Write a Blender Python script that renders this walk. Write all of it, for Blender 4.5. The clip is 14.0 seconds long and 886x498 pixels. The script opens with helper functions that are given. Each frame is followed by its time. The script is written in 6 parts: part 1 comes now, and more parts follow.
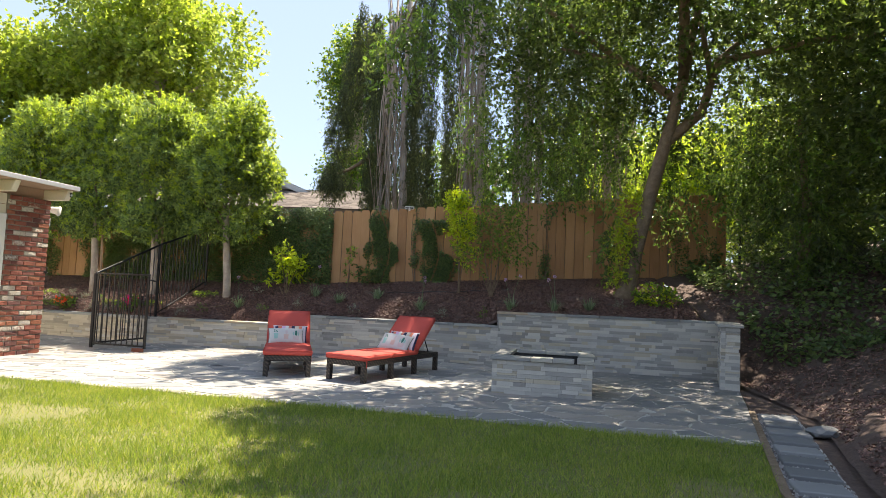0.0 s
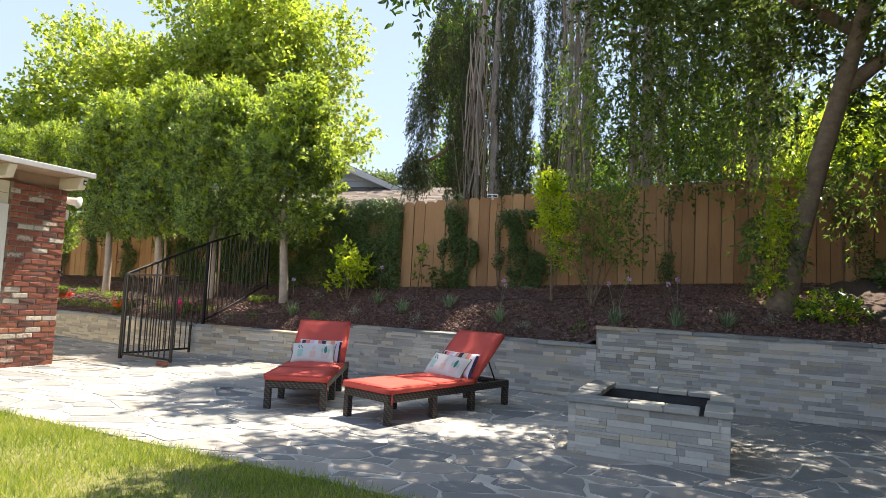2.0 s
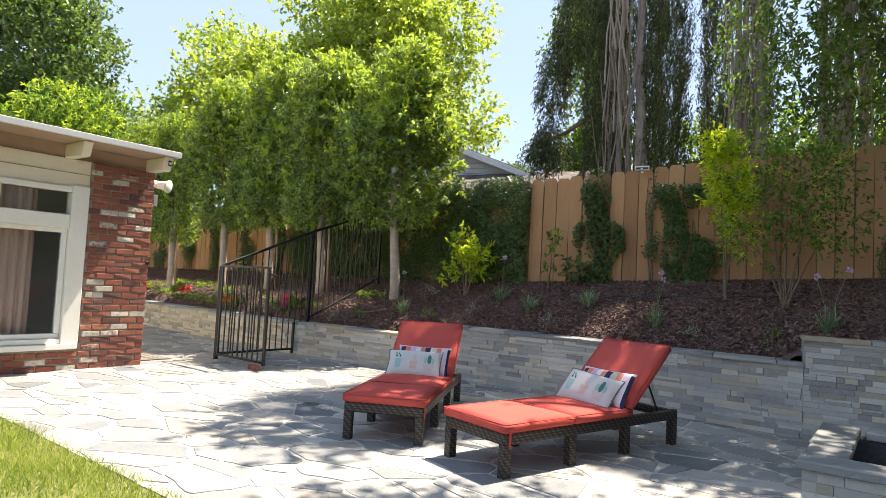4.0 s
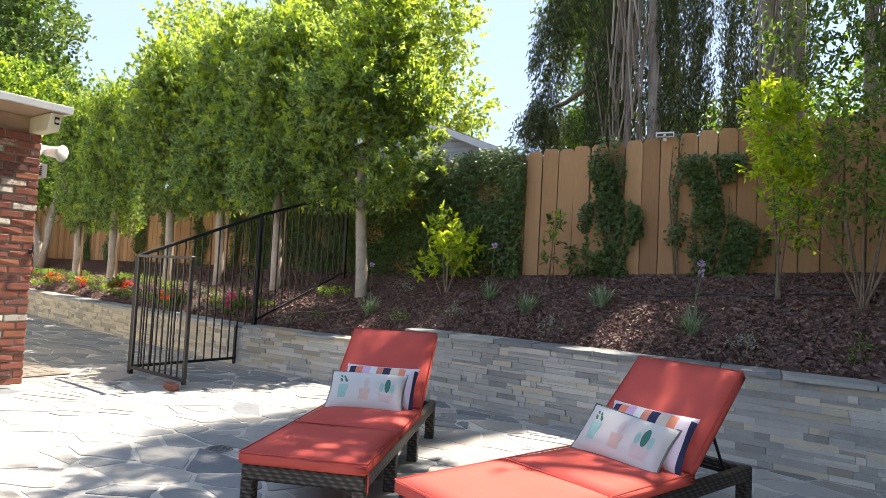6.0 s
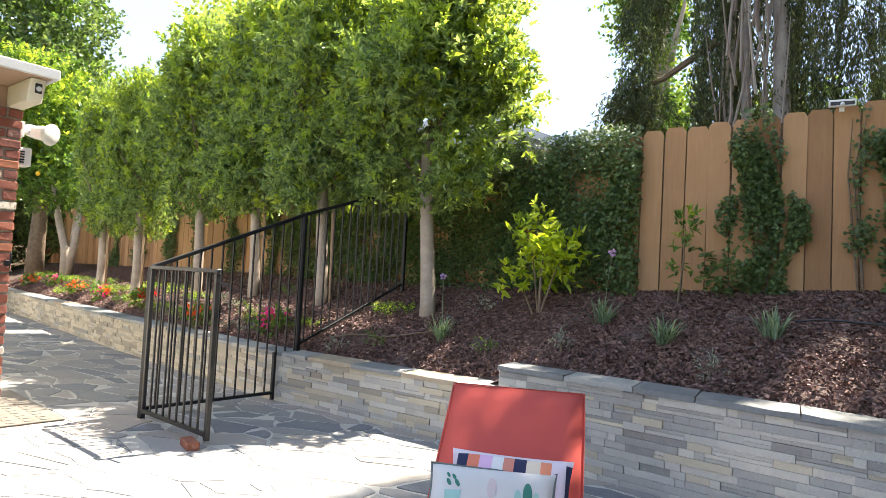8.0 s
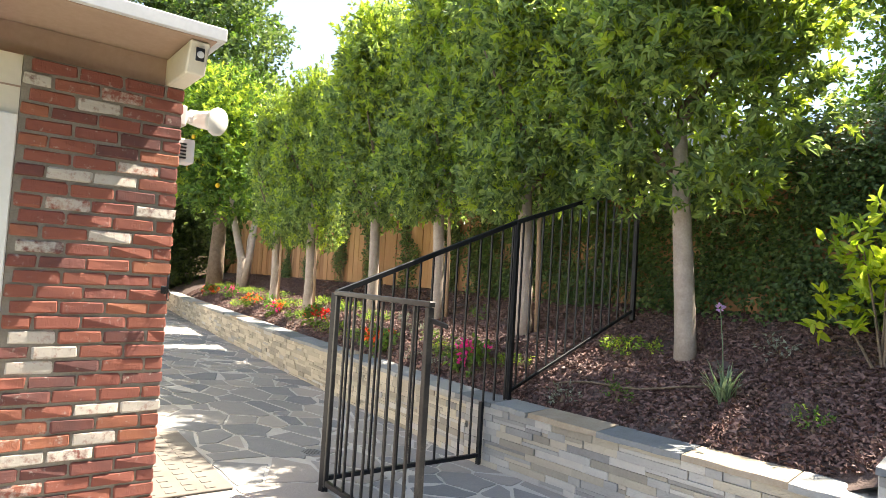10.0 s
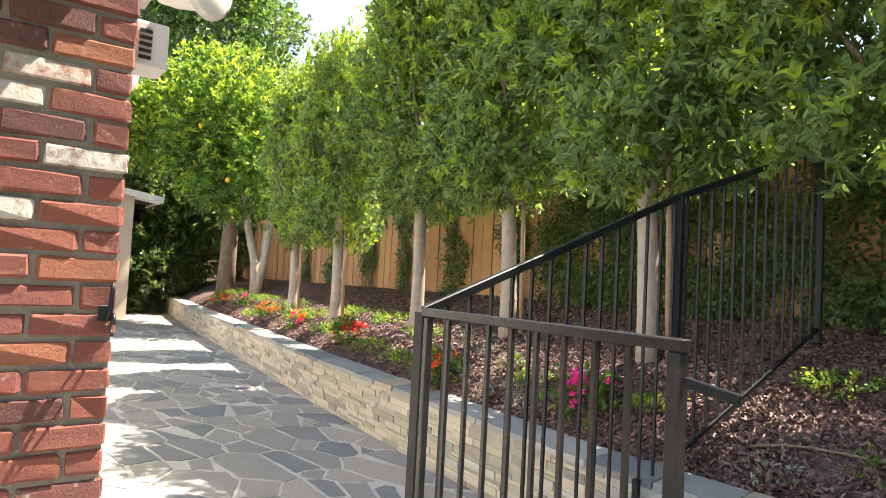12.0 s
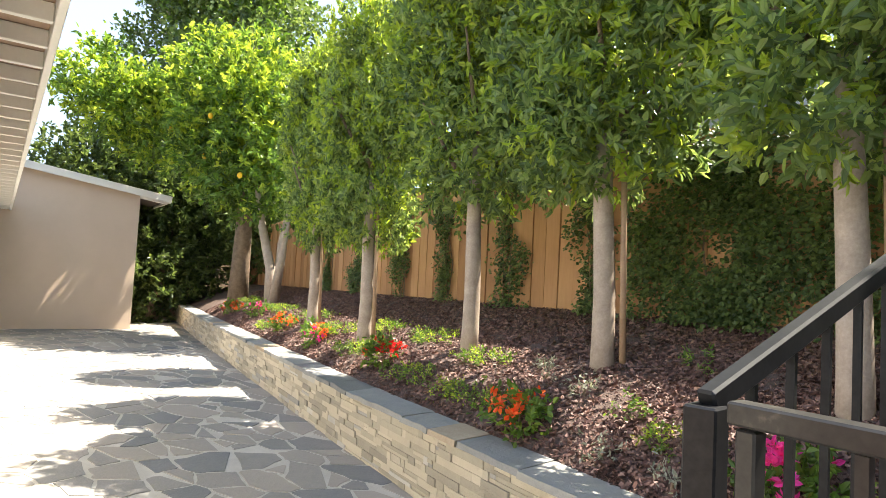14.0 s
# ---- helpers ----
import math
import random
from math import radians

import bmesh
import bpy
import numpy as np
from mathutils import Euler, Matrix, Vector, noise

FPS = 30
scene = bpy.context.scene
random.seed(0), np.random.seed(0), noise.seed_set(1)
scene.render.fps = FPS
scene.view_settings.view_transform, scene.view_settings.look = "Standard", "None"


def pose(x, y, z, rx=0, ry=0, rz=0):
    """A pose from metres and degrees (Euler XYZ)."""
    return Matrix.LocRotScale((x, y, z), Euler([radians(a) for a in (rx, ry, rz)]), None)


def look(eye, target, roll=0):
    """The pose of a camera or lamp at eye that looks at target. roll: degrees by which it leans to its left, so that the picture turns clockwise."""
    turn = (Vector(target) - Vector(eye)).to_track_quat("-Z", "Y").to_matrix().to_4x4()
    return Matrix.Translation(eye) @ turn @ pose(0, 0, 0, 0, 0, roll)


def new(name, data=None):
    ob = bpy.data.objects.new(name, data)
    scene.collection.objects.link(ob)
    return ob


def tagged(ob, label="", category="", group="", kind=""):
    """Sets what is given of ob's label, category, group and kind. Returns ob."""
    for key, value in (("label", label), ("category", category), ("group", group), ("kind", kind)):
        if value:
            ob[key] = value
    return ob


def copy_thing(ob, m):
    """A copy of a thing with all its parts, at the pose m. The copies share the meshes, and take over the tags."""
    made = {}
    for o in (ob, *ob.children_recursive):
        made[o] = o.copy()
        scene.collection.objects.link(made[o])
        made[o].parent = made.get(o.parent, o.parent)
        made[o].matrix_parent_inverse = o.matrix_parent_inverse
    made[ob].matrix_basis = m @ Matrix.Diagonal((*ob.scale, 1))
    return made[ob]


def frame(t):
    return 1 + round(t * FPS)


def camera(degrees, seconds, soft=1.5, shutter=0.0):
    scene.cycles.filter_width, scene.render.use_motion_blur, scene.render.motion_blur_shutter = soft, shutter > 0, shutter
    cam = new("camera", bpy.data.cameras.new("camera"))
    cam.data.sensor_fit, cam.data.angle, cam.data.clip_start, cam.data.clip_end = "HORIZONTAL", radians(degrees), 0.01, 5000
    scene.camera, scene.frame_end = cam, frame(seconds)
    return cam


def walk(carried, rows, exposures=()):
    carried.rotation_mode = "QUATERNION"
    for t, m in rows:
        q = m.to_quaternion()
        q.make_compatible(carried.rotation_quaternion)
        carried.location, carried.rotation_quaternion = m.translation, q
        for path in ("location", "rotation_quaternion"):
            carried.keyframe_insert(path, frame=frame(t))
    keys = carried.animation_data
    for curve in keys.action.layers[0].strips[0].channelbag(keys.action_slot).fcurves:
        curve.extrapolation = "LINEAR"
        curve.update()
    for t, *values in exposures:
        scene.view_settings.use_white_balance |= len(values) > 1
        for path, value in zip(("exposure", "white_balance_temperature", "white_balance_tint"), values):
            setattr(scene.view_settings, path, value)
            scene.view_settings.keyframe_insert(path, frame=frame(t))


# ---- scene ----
cam = camera(70.4, 14.0, 0.85)
PATH = [
    (0, (0.731, -0.362, 1.23), (0.616, 1.63, 1.364), 2.3),
    (0.5, (1.038, 0.536, 1.205), (0.858, 2.523, 1.337), 2.3),
    (1, (1.225, 1.25, 1.227), (0.968, 3.229, 1.36), 2.5),
    (1.5, (1.268, 1.746, 1.225), (0.903, 3.707, 1.359), 2.6),
    (2, (1.242, 2.192, 1.249), (0.725, 4.119, 1.388), 2.8),
    (2.5, (1.172, 2.598, 1.273), (0.423, 4.448, 1.411), 2.9),
    (4.8, (0.51, 4.552, 1.217), (-0.405, 6.327, 1.315), 3.0),
    (5, (0.461, 4.703, 1.217), (-0.443, 6.485, 1.308), 3.0),
    (5.5, (0.315, 5.122, 1.24), (-0.568, 6.914, 1.331), 3.0),
    (6, (0.105, 5.54, 1.236), (-0.772, 7.335, 1.327), 3.0),
    (6.5, (-0.166, 5.883, 1.27), (-1.039, 7.68, 1.356), 3.0),
    (7, (-0.469, 6.231, 1.273), (-1.35, 8.024, 1.362), 3.0),
    (7.5, (-0.8, 6.534, 1.282), (-1.71, 8.312, 1.376), 3.0),
    (8, (-1.125, 6.778, 1.341), (-2.098, 8.523, 1.432), 3.0),
    (8.5, (-1.46, 7.033, 1.425), (-2.564, 8.698, 1.511), 3.2),
    (9, (-1.852, 7.268, 1.447), (-3.107, 8.823, 1.53), 3.3),
    (9.2, (-2.007, 7.369, 1.464), (-3.303, 8.89, 1.543), 3.2),
    (11.5, (-3.849, 8.336, 1.395), (-5.229, 9.781, 1.495), 3.6),
    (12, (-4.258, 8.622, 1.421), (-5.64, 10.066, 1.521), 3.1),
    (12.5, (-4.624, 8.848, 1.441), (-6.003, 10.293, 1.541), 2.7),
    (13, (-4.992, 9.076, 1.463), (-6.362, 10.53, 1.56), 2.5),
    (13.5, (-5.31, 9.248, 1.446), (-6.685, 10.697, 1.556), 3.0),
    (14, (-5.596, 9.427, 1.442), (-7.013, 10.834, 1.555), 3.1),
]
EXPOSURES = [(0, 1.95, 7600, 10), (2.5, 1.95, 7500, 10), (5, 1.95, 7250, 10), (7.5, 2.45, 7150, 10), (9, 2.5, 7250, 10), (11.5, 2.6, 7150, 10), (14, 2.5, 7300, 10)]
walk(cam, [(t, look(eye, target, roll)) for t, eye, target, roll in PATH], EXPOSURES)

# ---- light ----
SUN_WAY = Vector((0.27, 0.65, 1.31)).normalized()
world = bpy.data.worlds.new("sky")
scene.world = world
world.use_nodes = True
wn = world.node_tree
sky = wn.nodes.new("ShaderNodeTexSky")
sky.sky_type = "NISHITA"
sky.sun_disc = False
sky.sun_elevation = math.asin(SUN_WAY.z)
sky.sun_rotation = math.atan2(SUN_WAY.x, SUN_WAY.y)
sky.dust_density = 0.0
sky.ozone_density = 2.5
wn.nodes["Background"].inputs["Strength"].default_value = 0.15
haze = wn.nodes.new("ShaderNodeMix")
haze.data_type = "RGBA"
haze.inputs[0].default_value = 0.86
haze.inputs[7].default_value = (1.0, 1.3, 1.95, 1)
wn.links.new(sky.outputs[0], haze.inputs[6])
wn.links.new(haze.outputs[2], wn.nodes["Background"].inputs["Color"])
sun_data = bpy.data.lights.new("sun", "SUN")
sun_data.energy, sun_data.angle, sun_data.color = 3.6, radians(0.5), (1.0, 0.95, 0.87)
sun = new("sun", sun_data)
sun.matrix_world = look(SUN_WAY * 40, (0, 0, 0))

# ---- materials ----


def mat(name, build):
    m = bpy.data.materials.new(name)
    m.use_nodes = True
    build(m.node_tree, m.node_tree.nodes["Principled BSDF"])
    return m


def nd(t, kind, **values):
    n = t.nodes.new(kind)
    for k, v in values.items():
        n.inputs[k].default_value = v
    return n


def ramp(t, source, stops, constant=False):
    r = t.nodes.new("ShaderNodeValToRGB")
    if constant:
        r.color_ramp.interpolation = "CONSTANT"
    e = r.color_ramp.elements
    while len(e) < len(stops):
        e.new(0.5)
    for el, (p, c) in zip(e, stops):
        el.position, el.color = p, (*c, 1)
    t.links.new(source, r.inputs[0])
    return r.outputs[0]


def coords(t, kind="Object", scale=(1, 1, 1)):
    tc = t.nodes.new("ShaderNodeTexCoord")
    mp = t.nodes.new("ShaderNodeMapping")
    mp.inputs["Scale"].default_value = scale
    t.links.new(tc.outputs[kind], mp.inputs[0])
    return mp.outputs[0]


def world_pos(t, scale=(1, 1, 1)):
    g = t.nodes.new("ShaderNodeNewGeometry")
    mp = t.nodes.new("ShaderNodeMapping")
    mp.inputs["Scale"].default_value = scale
    t.links.new(g.outputs["Position"], mp.inputs[0])
    return mp.outputs[0]


def noise_out(t, vec, scale, detail=5.0, rough=0.6):
    n = nd(t, "ShaderNodeTexNoise", Scale=scale, Detail=detail, Roughness=rough)
    t.links.new(vec, n.inputs["Vector"])
    return n.outputs[0]


def mix(t, fac, a, b, mode="MIX"):
    m = t.nodes.new("ShaderNodeMix")
    m.data_type, m.blend_type = "RGBA", mode
    for sock, v in ((m.inputs[0], fac), (m.inputs[6], a), (m.inputs[7], b)):
        if isinstance(v, (int, float)):
            sock.default_value = v
        elif isinstance(v, tuple):
            sock.default_value = (*v, 1)
        else:
            t.links.new(v, sock)
    return m.outputs[2]


def bump(t, bsdf, height, strength=0.3, distance=0.01):
    b = nd(t, "ShaderNodeBump", Strength=strength, Distance=distance)
    t.links.new(height, b.inputs["Height"])
    t.links.new(b.outputs[0], bsdf.inputs["Normal"])


def rand_obj(t):
    return t.nodes.new("ShaderNodeObjectInfo").outputs["Random"]


def rand_island(t):
    return t.nodes.new("ShaderNodeNewGeometry").outputs["Random Per Island"]


def rough_mat(name, stops, scale=6.0, fine=60.0, rough=0.75, relief=0.3, dist=0.006, vary=None, metal=0.0, spec=0.4):
    """A surface with two scales of mottling; vary: 'object' or 'island' shifts its tone from piece to piece."""
    def build(t, b):
        p = world_pos(t)
        big, small = noise_out(t, p, scale), noise_out(t, p, fine, 3)
        source = mix(t, 0.4, big, small)
        if vary:
            r = rand_obj(t) if vary == "object" else rand_island(t)
            source = mix(t, 0.58, source, r)
        col = ramp(t, source, stops)
        t.links.new(col, b.inputs["Base Color"])
        b.inputs["Roughness"].default_value, b.inputs["Metallic"].default_value = rough, metal
        b.inputs["Specular IOR Level"].default_value = spec
        bump(t, b, mix(t, 0.5, big, small), relief, dist)
    return mat(name, build)


def leaf_mat(name, stops, glow=0.35, rough=0.34):
    def build(t, b):
        patch = noise_out(t, world_pos(t), 1.3, 2)
        c = ramp(t, mix(t, 0.6, patch, rand_island(t)), stops)
        t.links.new(c, b.inputs["Base Color"])
        b.inputs["Roughness"].default_value = rough
        b.inputs["Specular IOR Level"].default_value = 0.5
        tr = t.nodes.new("ShaderNodeBsdfTranslucent")
        t.links.new(mix(t, 1.0, c, (2.0, 1.9, 1.2), "MULTIPLY"), tr.inputs[0])
        mx = nd(t, "ShaderNodeMixShader", Fac=glow)
        t.links.new(b.outputs[0], mx.inputs[1])
        t.links.new(tr.outputs[0], mx.inputs[2])
        t.links.new(mx.outputs[0], t.nodes["Material Output"].inputs[0])
    return mat(name, build)


M_LEDGER = rough_mat("ledger_stone", [(0.18, (0.25, 0.24, 0.225)), (0.36, (0.35, 0.34, 0.32)), (0.52, (0.42, 0.405, 0.375)), (0.68, (0.5, 0.485, 0.45)), (0.85, (0.6, 0.565, 0.49))], 7, 60, 0.85, 1.0, 0.014, "island")
M_LEDGER_OB = rough_mat("ledger_stone_single", [(0.18, (0.25, 0.24, 0.225)), (0.36, (0.35, 0.34, 0.32)), (0.52, (0.42, 0.405, 0.375)), (0.68, (0.5, 0.485, 0.45)), (0.85, (0.6, 0.565, 0.49))], 7, 60, 0.85, 1.0, 0.014, "object")
M_LEDGER_TAN = rough_mat("tan_ledger_stone", [(0.2, (0.3, 0.27, 0.22)), (0.5, (0.46, 0.41, 0.32)), (0.8, (0.58, 0.52, 0.41))], 7, 60, 0.85, 1.0, 0.014, "object")
M_FLAG = rough_mat("flagstone", [(0.2, (0.19, 0.2, 0.21)), (0.38, (0.27, 0.27, 0.265)), (0.55, (0.32, 0.31, 0.3)), (0.8, (0.4, 0.37, 0.335))], 5, 40, 0.66, 0.8, 0.012, "object")
# Darker flagstone with tree shade put into its colour, besides random darker stones.
M_FLAG_DARK = rough_mat("dark_flagstone", [(0.2, (0.15, 0.16, 0.175)), (0.38, (0.22, 0.22, 0.222)), (0.52, (0.29, 0.27, 0.25)), (0.8, (0.36, 0.32, 0.28))], 5, 40, 0.62, 0.8, 0.012, "object")
M_FLAG_ISL = rough_mat("flagstone_far", [(0.2, (0.17, 0.175, 0.18)), (0.4, (0.225, 0.22, 0.215)), (0.55, (0.28, 0.26, 0.24)), (0.8, (0.34, 0.305, 0.27))], 5, 40, 0.64, 0.8, 0.012, "island")
M_CAP = rough_mat("slate_cap", [(0.25, (0.17, 0.175, 0.175)), (0.5, (0.27, 0.275, 0.27)), (0.75, (0.4, 0.38, 0.335))], 6, 40, 0.65, 1.0, 0.016, "object")
M_GROUT = rough_mat("grout", [(0.3, (0.4, 0.38, 0.345)), (0.7, (0.54, 0.515, 0.47))], 5, 120, 0.9, 0.3, 0.003)
M_MORTAR = rough_mat("brick_mortar", [(0.3, (0.17, 0.145, 0.115)), (0.7, (0.3, 0.265, 0.215))], 9, 110, 0.95, 1.0, 0.008)
M_MULCH = rough_mat("mulch_soil", [(0.25, (0.055, 0.037, 0.032)), (0.6, (0.13, 0.09, 0.077)), (0.85, (0.22, 0.155, 0.135))], 14, 70, 0.95, 1.0, 0.03)
M_CHIP = rough_mat("mulch_chip", [(0.15, (0.05, 0.03, 0.027)), (0.5, (0.145, 0.076, 0.062)), (0.85, (0.32, 0.195, 0.16))], 20, 120, 0.6, 0.3, 0.003, "island")
M_SOIL = rough_mat("lawn_soil", [(0.3, (0.11, 0.125, 0.04)), (0.7, (0.21, 0.19, 0.08))], 1.2, 60, 0.95, 0.6, 0.02)
M_EARTH = rough_mat("earth", [(0.3, (0.1, 0.085, 0.05)), (0.7, (0.2, 0.17, 0.1))], 0.4, 8, 0.95, 0.4, 0.03)
M_BARK = rough_mat("pale_bark", [(0.3, (0.3, 0.24, 0.19)), (0.6, (0.46, 0.38, 0.31)), (0.85, (0.58, 0.5, 0.42))], 9, 60, 0.85, 0.5, 0.008)
M_BARK_BROWN = rough_mat("rough_brown_bark", [(0.3, (0.13, 0.09, 0.06)), (0.6, (0.27, 0.2, 0.14)), (0.85, (0.38, 0.3, 0.22))], 12, 70, 0.9, 1.0, 0.03)
M_BARK_GREY = rough_mat("grey_cypress_bark", [(0.3, (0.24, 0.2, 0.18)), (0.6, (0.42, 0.37, 0.34)), (0.85, (0.56, 0.51, 0.47))], 7, 60, 0.9, 0.8, 0.02)
M_TWIG = rough_mat("dry_twig", [(0.3, (0.26, 0.2, 0.17)), (0.7, (0.46, 0.39, 0.35))], 9, 60, 0.9, 0.3, 0.004, "island")
M_IRON = rough_mat("black_iron", [(0.35, (0.012, 0.013, 0.016)), (0.65, (0.03, 0.032, 0.036)), (0.85, (0.09, 0.085, 0.08))], 8, 80, 0.42, 0.15, 0.002, None, 0.5)
M_IRON_WORN = rough_mat("worn_iron", [(0.3, (0.018, 0.018, 0.02)), (0.6, (0.045, 0.044, 0.043)), (0.82, (0.16, 0.14, 0.12))], 8, 80, 0.36, 0.2, 0.002, None, 0.4)
M_WHITE = rough_mat("white_paint", [(0.3, (0.72, 0.7, 0.65)), (0.7, (0.8, 0.79, 0.75))], 3, 40, 0.5, 0.1, 0.002)
M_CREAM = rough_mat("cream_paint", [(0.3, (0.66, 0.61, 0.5)), (0.7, (0.75, 0.7, 0.58))], 3, 30, 0.55, 0.25, 0.004)
M_STUCCO = rough_mat("tan_stucco", [(0.3, (0.55, 0.43, 0.33)), (0.7, (0.63, 0.5, 0.39))], 1.5, 110, 0.92, 0.5, 0.004)
M_SOFFIT = rough_mat("tan_soffit_boards", [(0.3, (0.33, 0.225, 0.165)), (0.7, (0.42, 0.3, 0.23))], 2, 30, 0.7, 0.2, 0.003)
M_METALEDGE = rough_mat("roof_edge_metal", [(0.3, (0.5, 0.51, 0.53)), (0.7, (0.62, 0.63, 0.64))], 3, 40, 0.45, 0.1, 0.002)
M_ROOFING = rough_mat("roof_shingle", [(0.25, (0.07, 0.056, 0.05)), (0.5, (0.115, 0.093, 0.083)), (0.8, (0.17, 0.142, 0.128))], 3, 25, 0.9, 0.4, 0.01, "island")
M_SIDING = rough_mat("grey_siding", [(0.3, (0.4, 0.42, 0.43)), (0.7, (0.5, 0.51, 0.52))], 2, 30, 0.8, 0.1, 0.003)
M_WOOD_STAKE = rough_mat("stake_wood", [(0.3, (0.3, 0.19, 0.12)), (0.7, (0.46, 0.32, 0.21))], 10, 60, 0.85, 0.4, 0.004)
M_PLASTIC_W = rough_mat("white_plastic", [(0.3, (0.74, 0.73, 0.7)), (0.7, (0.82, 0.81, 0.79))], 4, 40, 0.35, 0.05, 0.001)
M_PLASTIC_D = rough_mat("dark_plastic", [(0.3, (0.02, 0.02, 0.022)), (0.7, (0.05, 0.05, 0.052))], 4, 40, 0.4, 0.05, 0.001)
M_CHARRED = rough_mat("charred_stone", [(0.3, (0.02, 0.02, 0.022)), (0.7, (0.07, 0.07, 0.072))], 6, 50, 0.85, 0.4, 0.006)
M_MATRUBBER = rough_mat("door_mat_rubber", [(0.3, (0.13, 0.115, 0.1)), (0.7, (0.2, 0.18, 0.155))], 4, 90, 0.9, 0.4, 0.004)
M_CURTAIN = rough_mat("beige_curtain", [(0.3, (0.6, 0.44, 0.38)), (0.7, (0.7, 0.53, 0.46))], 3, 90, 0.9, 0.2, 0.003)
M_ROOM = rough_mat("room_plaster", [(0.3, (0.5, 0.48, 0.44)), (0.7, (0.58, 0.56, 0.52))], 2, 40, 0.9, 0.1, 0.002)
M_GRAVEL = rough_mat("gravel", [(0.2, (0.1, 0.1, 0.1)), (0.5, (0.26, 0.25, 0.24)), (0.8, (0.45, 0.44, 0.42))], 20, 120, 0.85, 0.4, 0.005, "island")
M_PAVER = rough_mat("concrete_paver", [(0.3, (0.15, 0.155, 0.16)), (0.7, (0.25, 0.255, 0.26))], 5, 90, 0.85, 0.4, 0.004, "object")
M_RUST = rough_mat("rusty_flagstone", [(0.3, (0.32, 0.24, 0.16)), (0.7, (0.45, 0.38, 0.29))], 5, 60, 0.8, 0.5, 0.006)


def build_brick(t, b):
    p = world_pos(t)
    r = rand_obj(t)
    tone = mix(t, 0.72, noise_out(t, p, 9), r)
    base = ramp(t, tone, [(0.12, (0.11, 0.048, 0.044)), (0.34, (0.22, 0.068, 0.05)), (0.52, (0.28, 0.09, 0.058)), (0.7, (0.23, 0.075, 0.056)), (0.9, (0.34, 0.125, 0.065))])
    white = nd(t, "ShaderNodeMath")
    white.operation = "MULTIPLY_ADD"
    t.links.new(r, white.inputs[0])
    white.inputs[1].default_value, white.inputs[2].default_value = 37.7, 0.13
    fr = nd(t, "ShaderNodeMath")
    fr.operation = "FRACT"
    t.links.new(white.outputs[0], fr.inputs[0])
    worn = nd(t, "ShaderNodeMath")
    worn.operation = "ADD"
    t.links.new(ramp(t, fr.outputs[0], [(0.0, (0.0, 0.0, 0.0)), (0.86, (0.04, 0.04, 0.04)), (0.93, (0.36, 0.36, 0.36))]), worn.inputs[0])
    t.links.new(noise_out(t, p, 24, 6, 0.7), worn.inputs[1])
    paint = ramp(t, worn.outputs[0], [(0.62, (0.0, 0.0, 0.0)), (0.84, (0.85, 0.85, 0.85))])
    t.links.new(mix(t, paint, base, (0.56, 0.53, 0.46)), b.inputs["Base Color"])
    b.inputs["Roughness"].default_value = 0.88
    bump(t, b, noise_out(t, p, 45, 7, 0.75), 0.9, 0.009)


M_BRICK = mat("used_brick", build_brick)


def build_fence(t, b):
    p = world_pos(t, (1, 1, 0.09))
    grain = noise_out(t, p, 38, 6, 0.65)
    tone = mix(t, 0.35, mix(t, 0.5, grain, noise_out(t, world_pos(t), 1.4)), rand_obj(t))
    t.links.new(ramp(t, tone, [(0.25, (0.28, 0.14, 0.065)), (0.5, (0.42, 0.225, 0.105)), (0.75, (0.53, 0.31, 0.155))]), b.inputs["Base Color"])
    b.inputs["Roughness"].default_value = 0.78
    bump(t, b, grain, 0.35, 0.004)


M_FENCE = mat("stained_fence_wood", build_fence)


def build_wicker(t, b):
    v = coords(t, "Object")
    wv = nd(t, "ShaderNodeTexWave", Scale=17.0, Distortion=0.6)
    wv.wave_profile = "SIN"
    wv.bands_direction = "Z"
    t.links.new(v, wv.inputs["Vector"])
    w2 = nd(t, "ShaderNodeTexWave", Scale=12.0, Distortion=0.8)
    w2.bands_direction = "DIAGONAL"
    t.links.new(v, w2.inputs["Vector"])
    h = mix(t, 0.5, wv.outputs[0], w2.outputs[0])
    t.links.new(ramp(t, h, [(0.25, (0.006, 0.005, 0.005)), (0.6, (0.03, 0.022, 0.018)), (0.9, (0.1, 0.072, 0.056))]), b.inputs["Base Color"])
    b.inputs["Roughness"].default_value = 0.5
    bump(t, b, h, 0.8, 0.003)


M_WICKER = mat("dark_wicker", build_wicker)


def cloth(name, col, weave=420.0):
    def build(t, b):
        v = coords(t)
        n = noise_out(t, v, 3.0)
        t.links.new(ramp(t, n, [(0.3, tuple(0.88 * c for c in col)), (0.7, col)]), b.inputs["Base Color"])
        b.inputs["Roughness"].default_value = 0.9
        b.inputs["Specular IOR Level"].default_value = 0.15
        bump(t, b, mix(t, 0.3, noise_out(t, v, 7), noise_out(t, v, weave, 2)), 0.35, 0.006)
    return mat(name, build)


M_CORAL = cloth("coral_fabric", (0.58, 0.1, 0.082))
M_PILLOW = cloth("white_pillow_fabric", (0.66, 0.64, 0.62))
M_PIPING = cloth("grey_piping", (0.16, 0.18, 0.17))
M_MINT = cloth("mint_print", (0.35, 0.58, 0.53))
M_GREENINK = cloth("green_print", (0.06, 0.22, 0.17))
M_PEACH = cloth("peach_print", (0.7, 0.5, 0.43))
M_BLUSH = cloth("blush_print", (0.66, 0.55, 0.54))


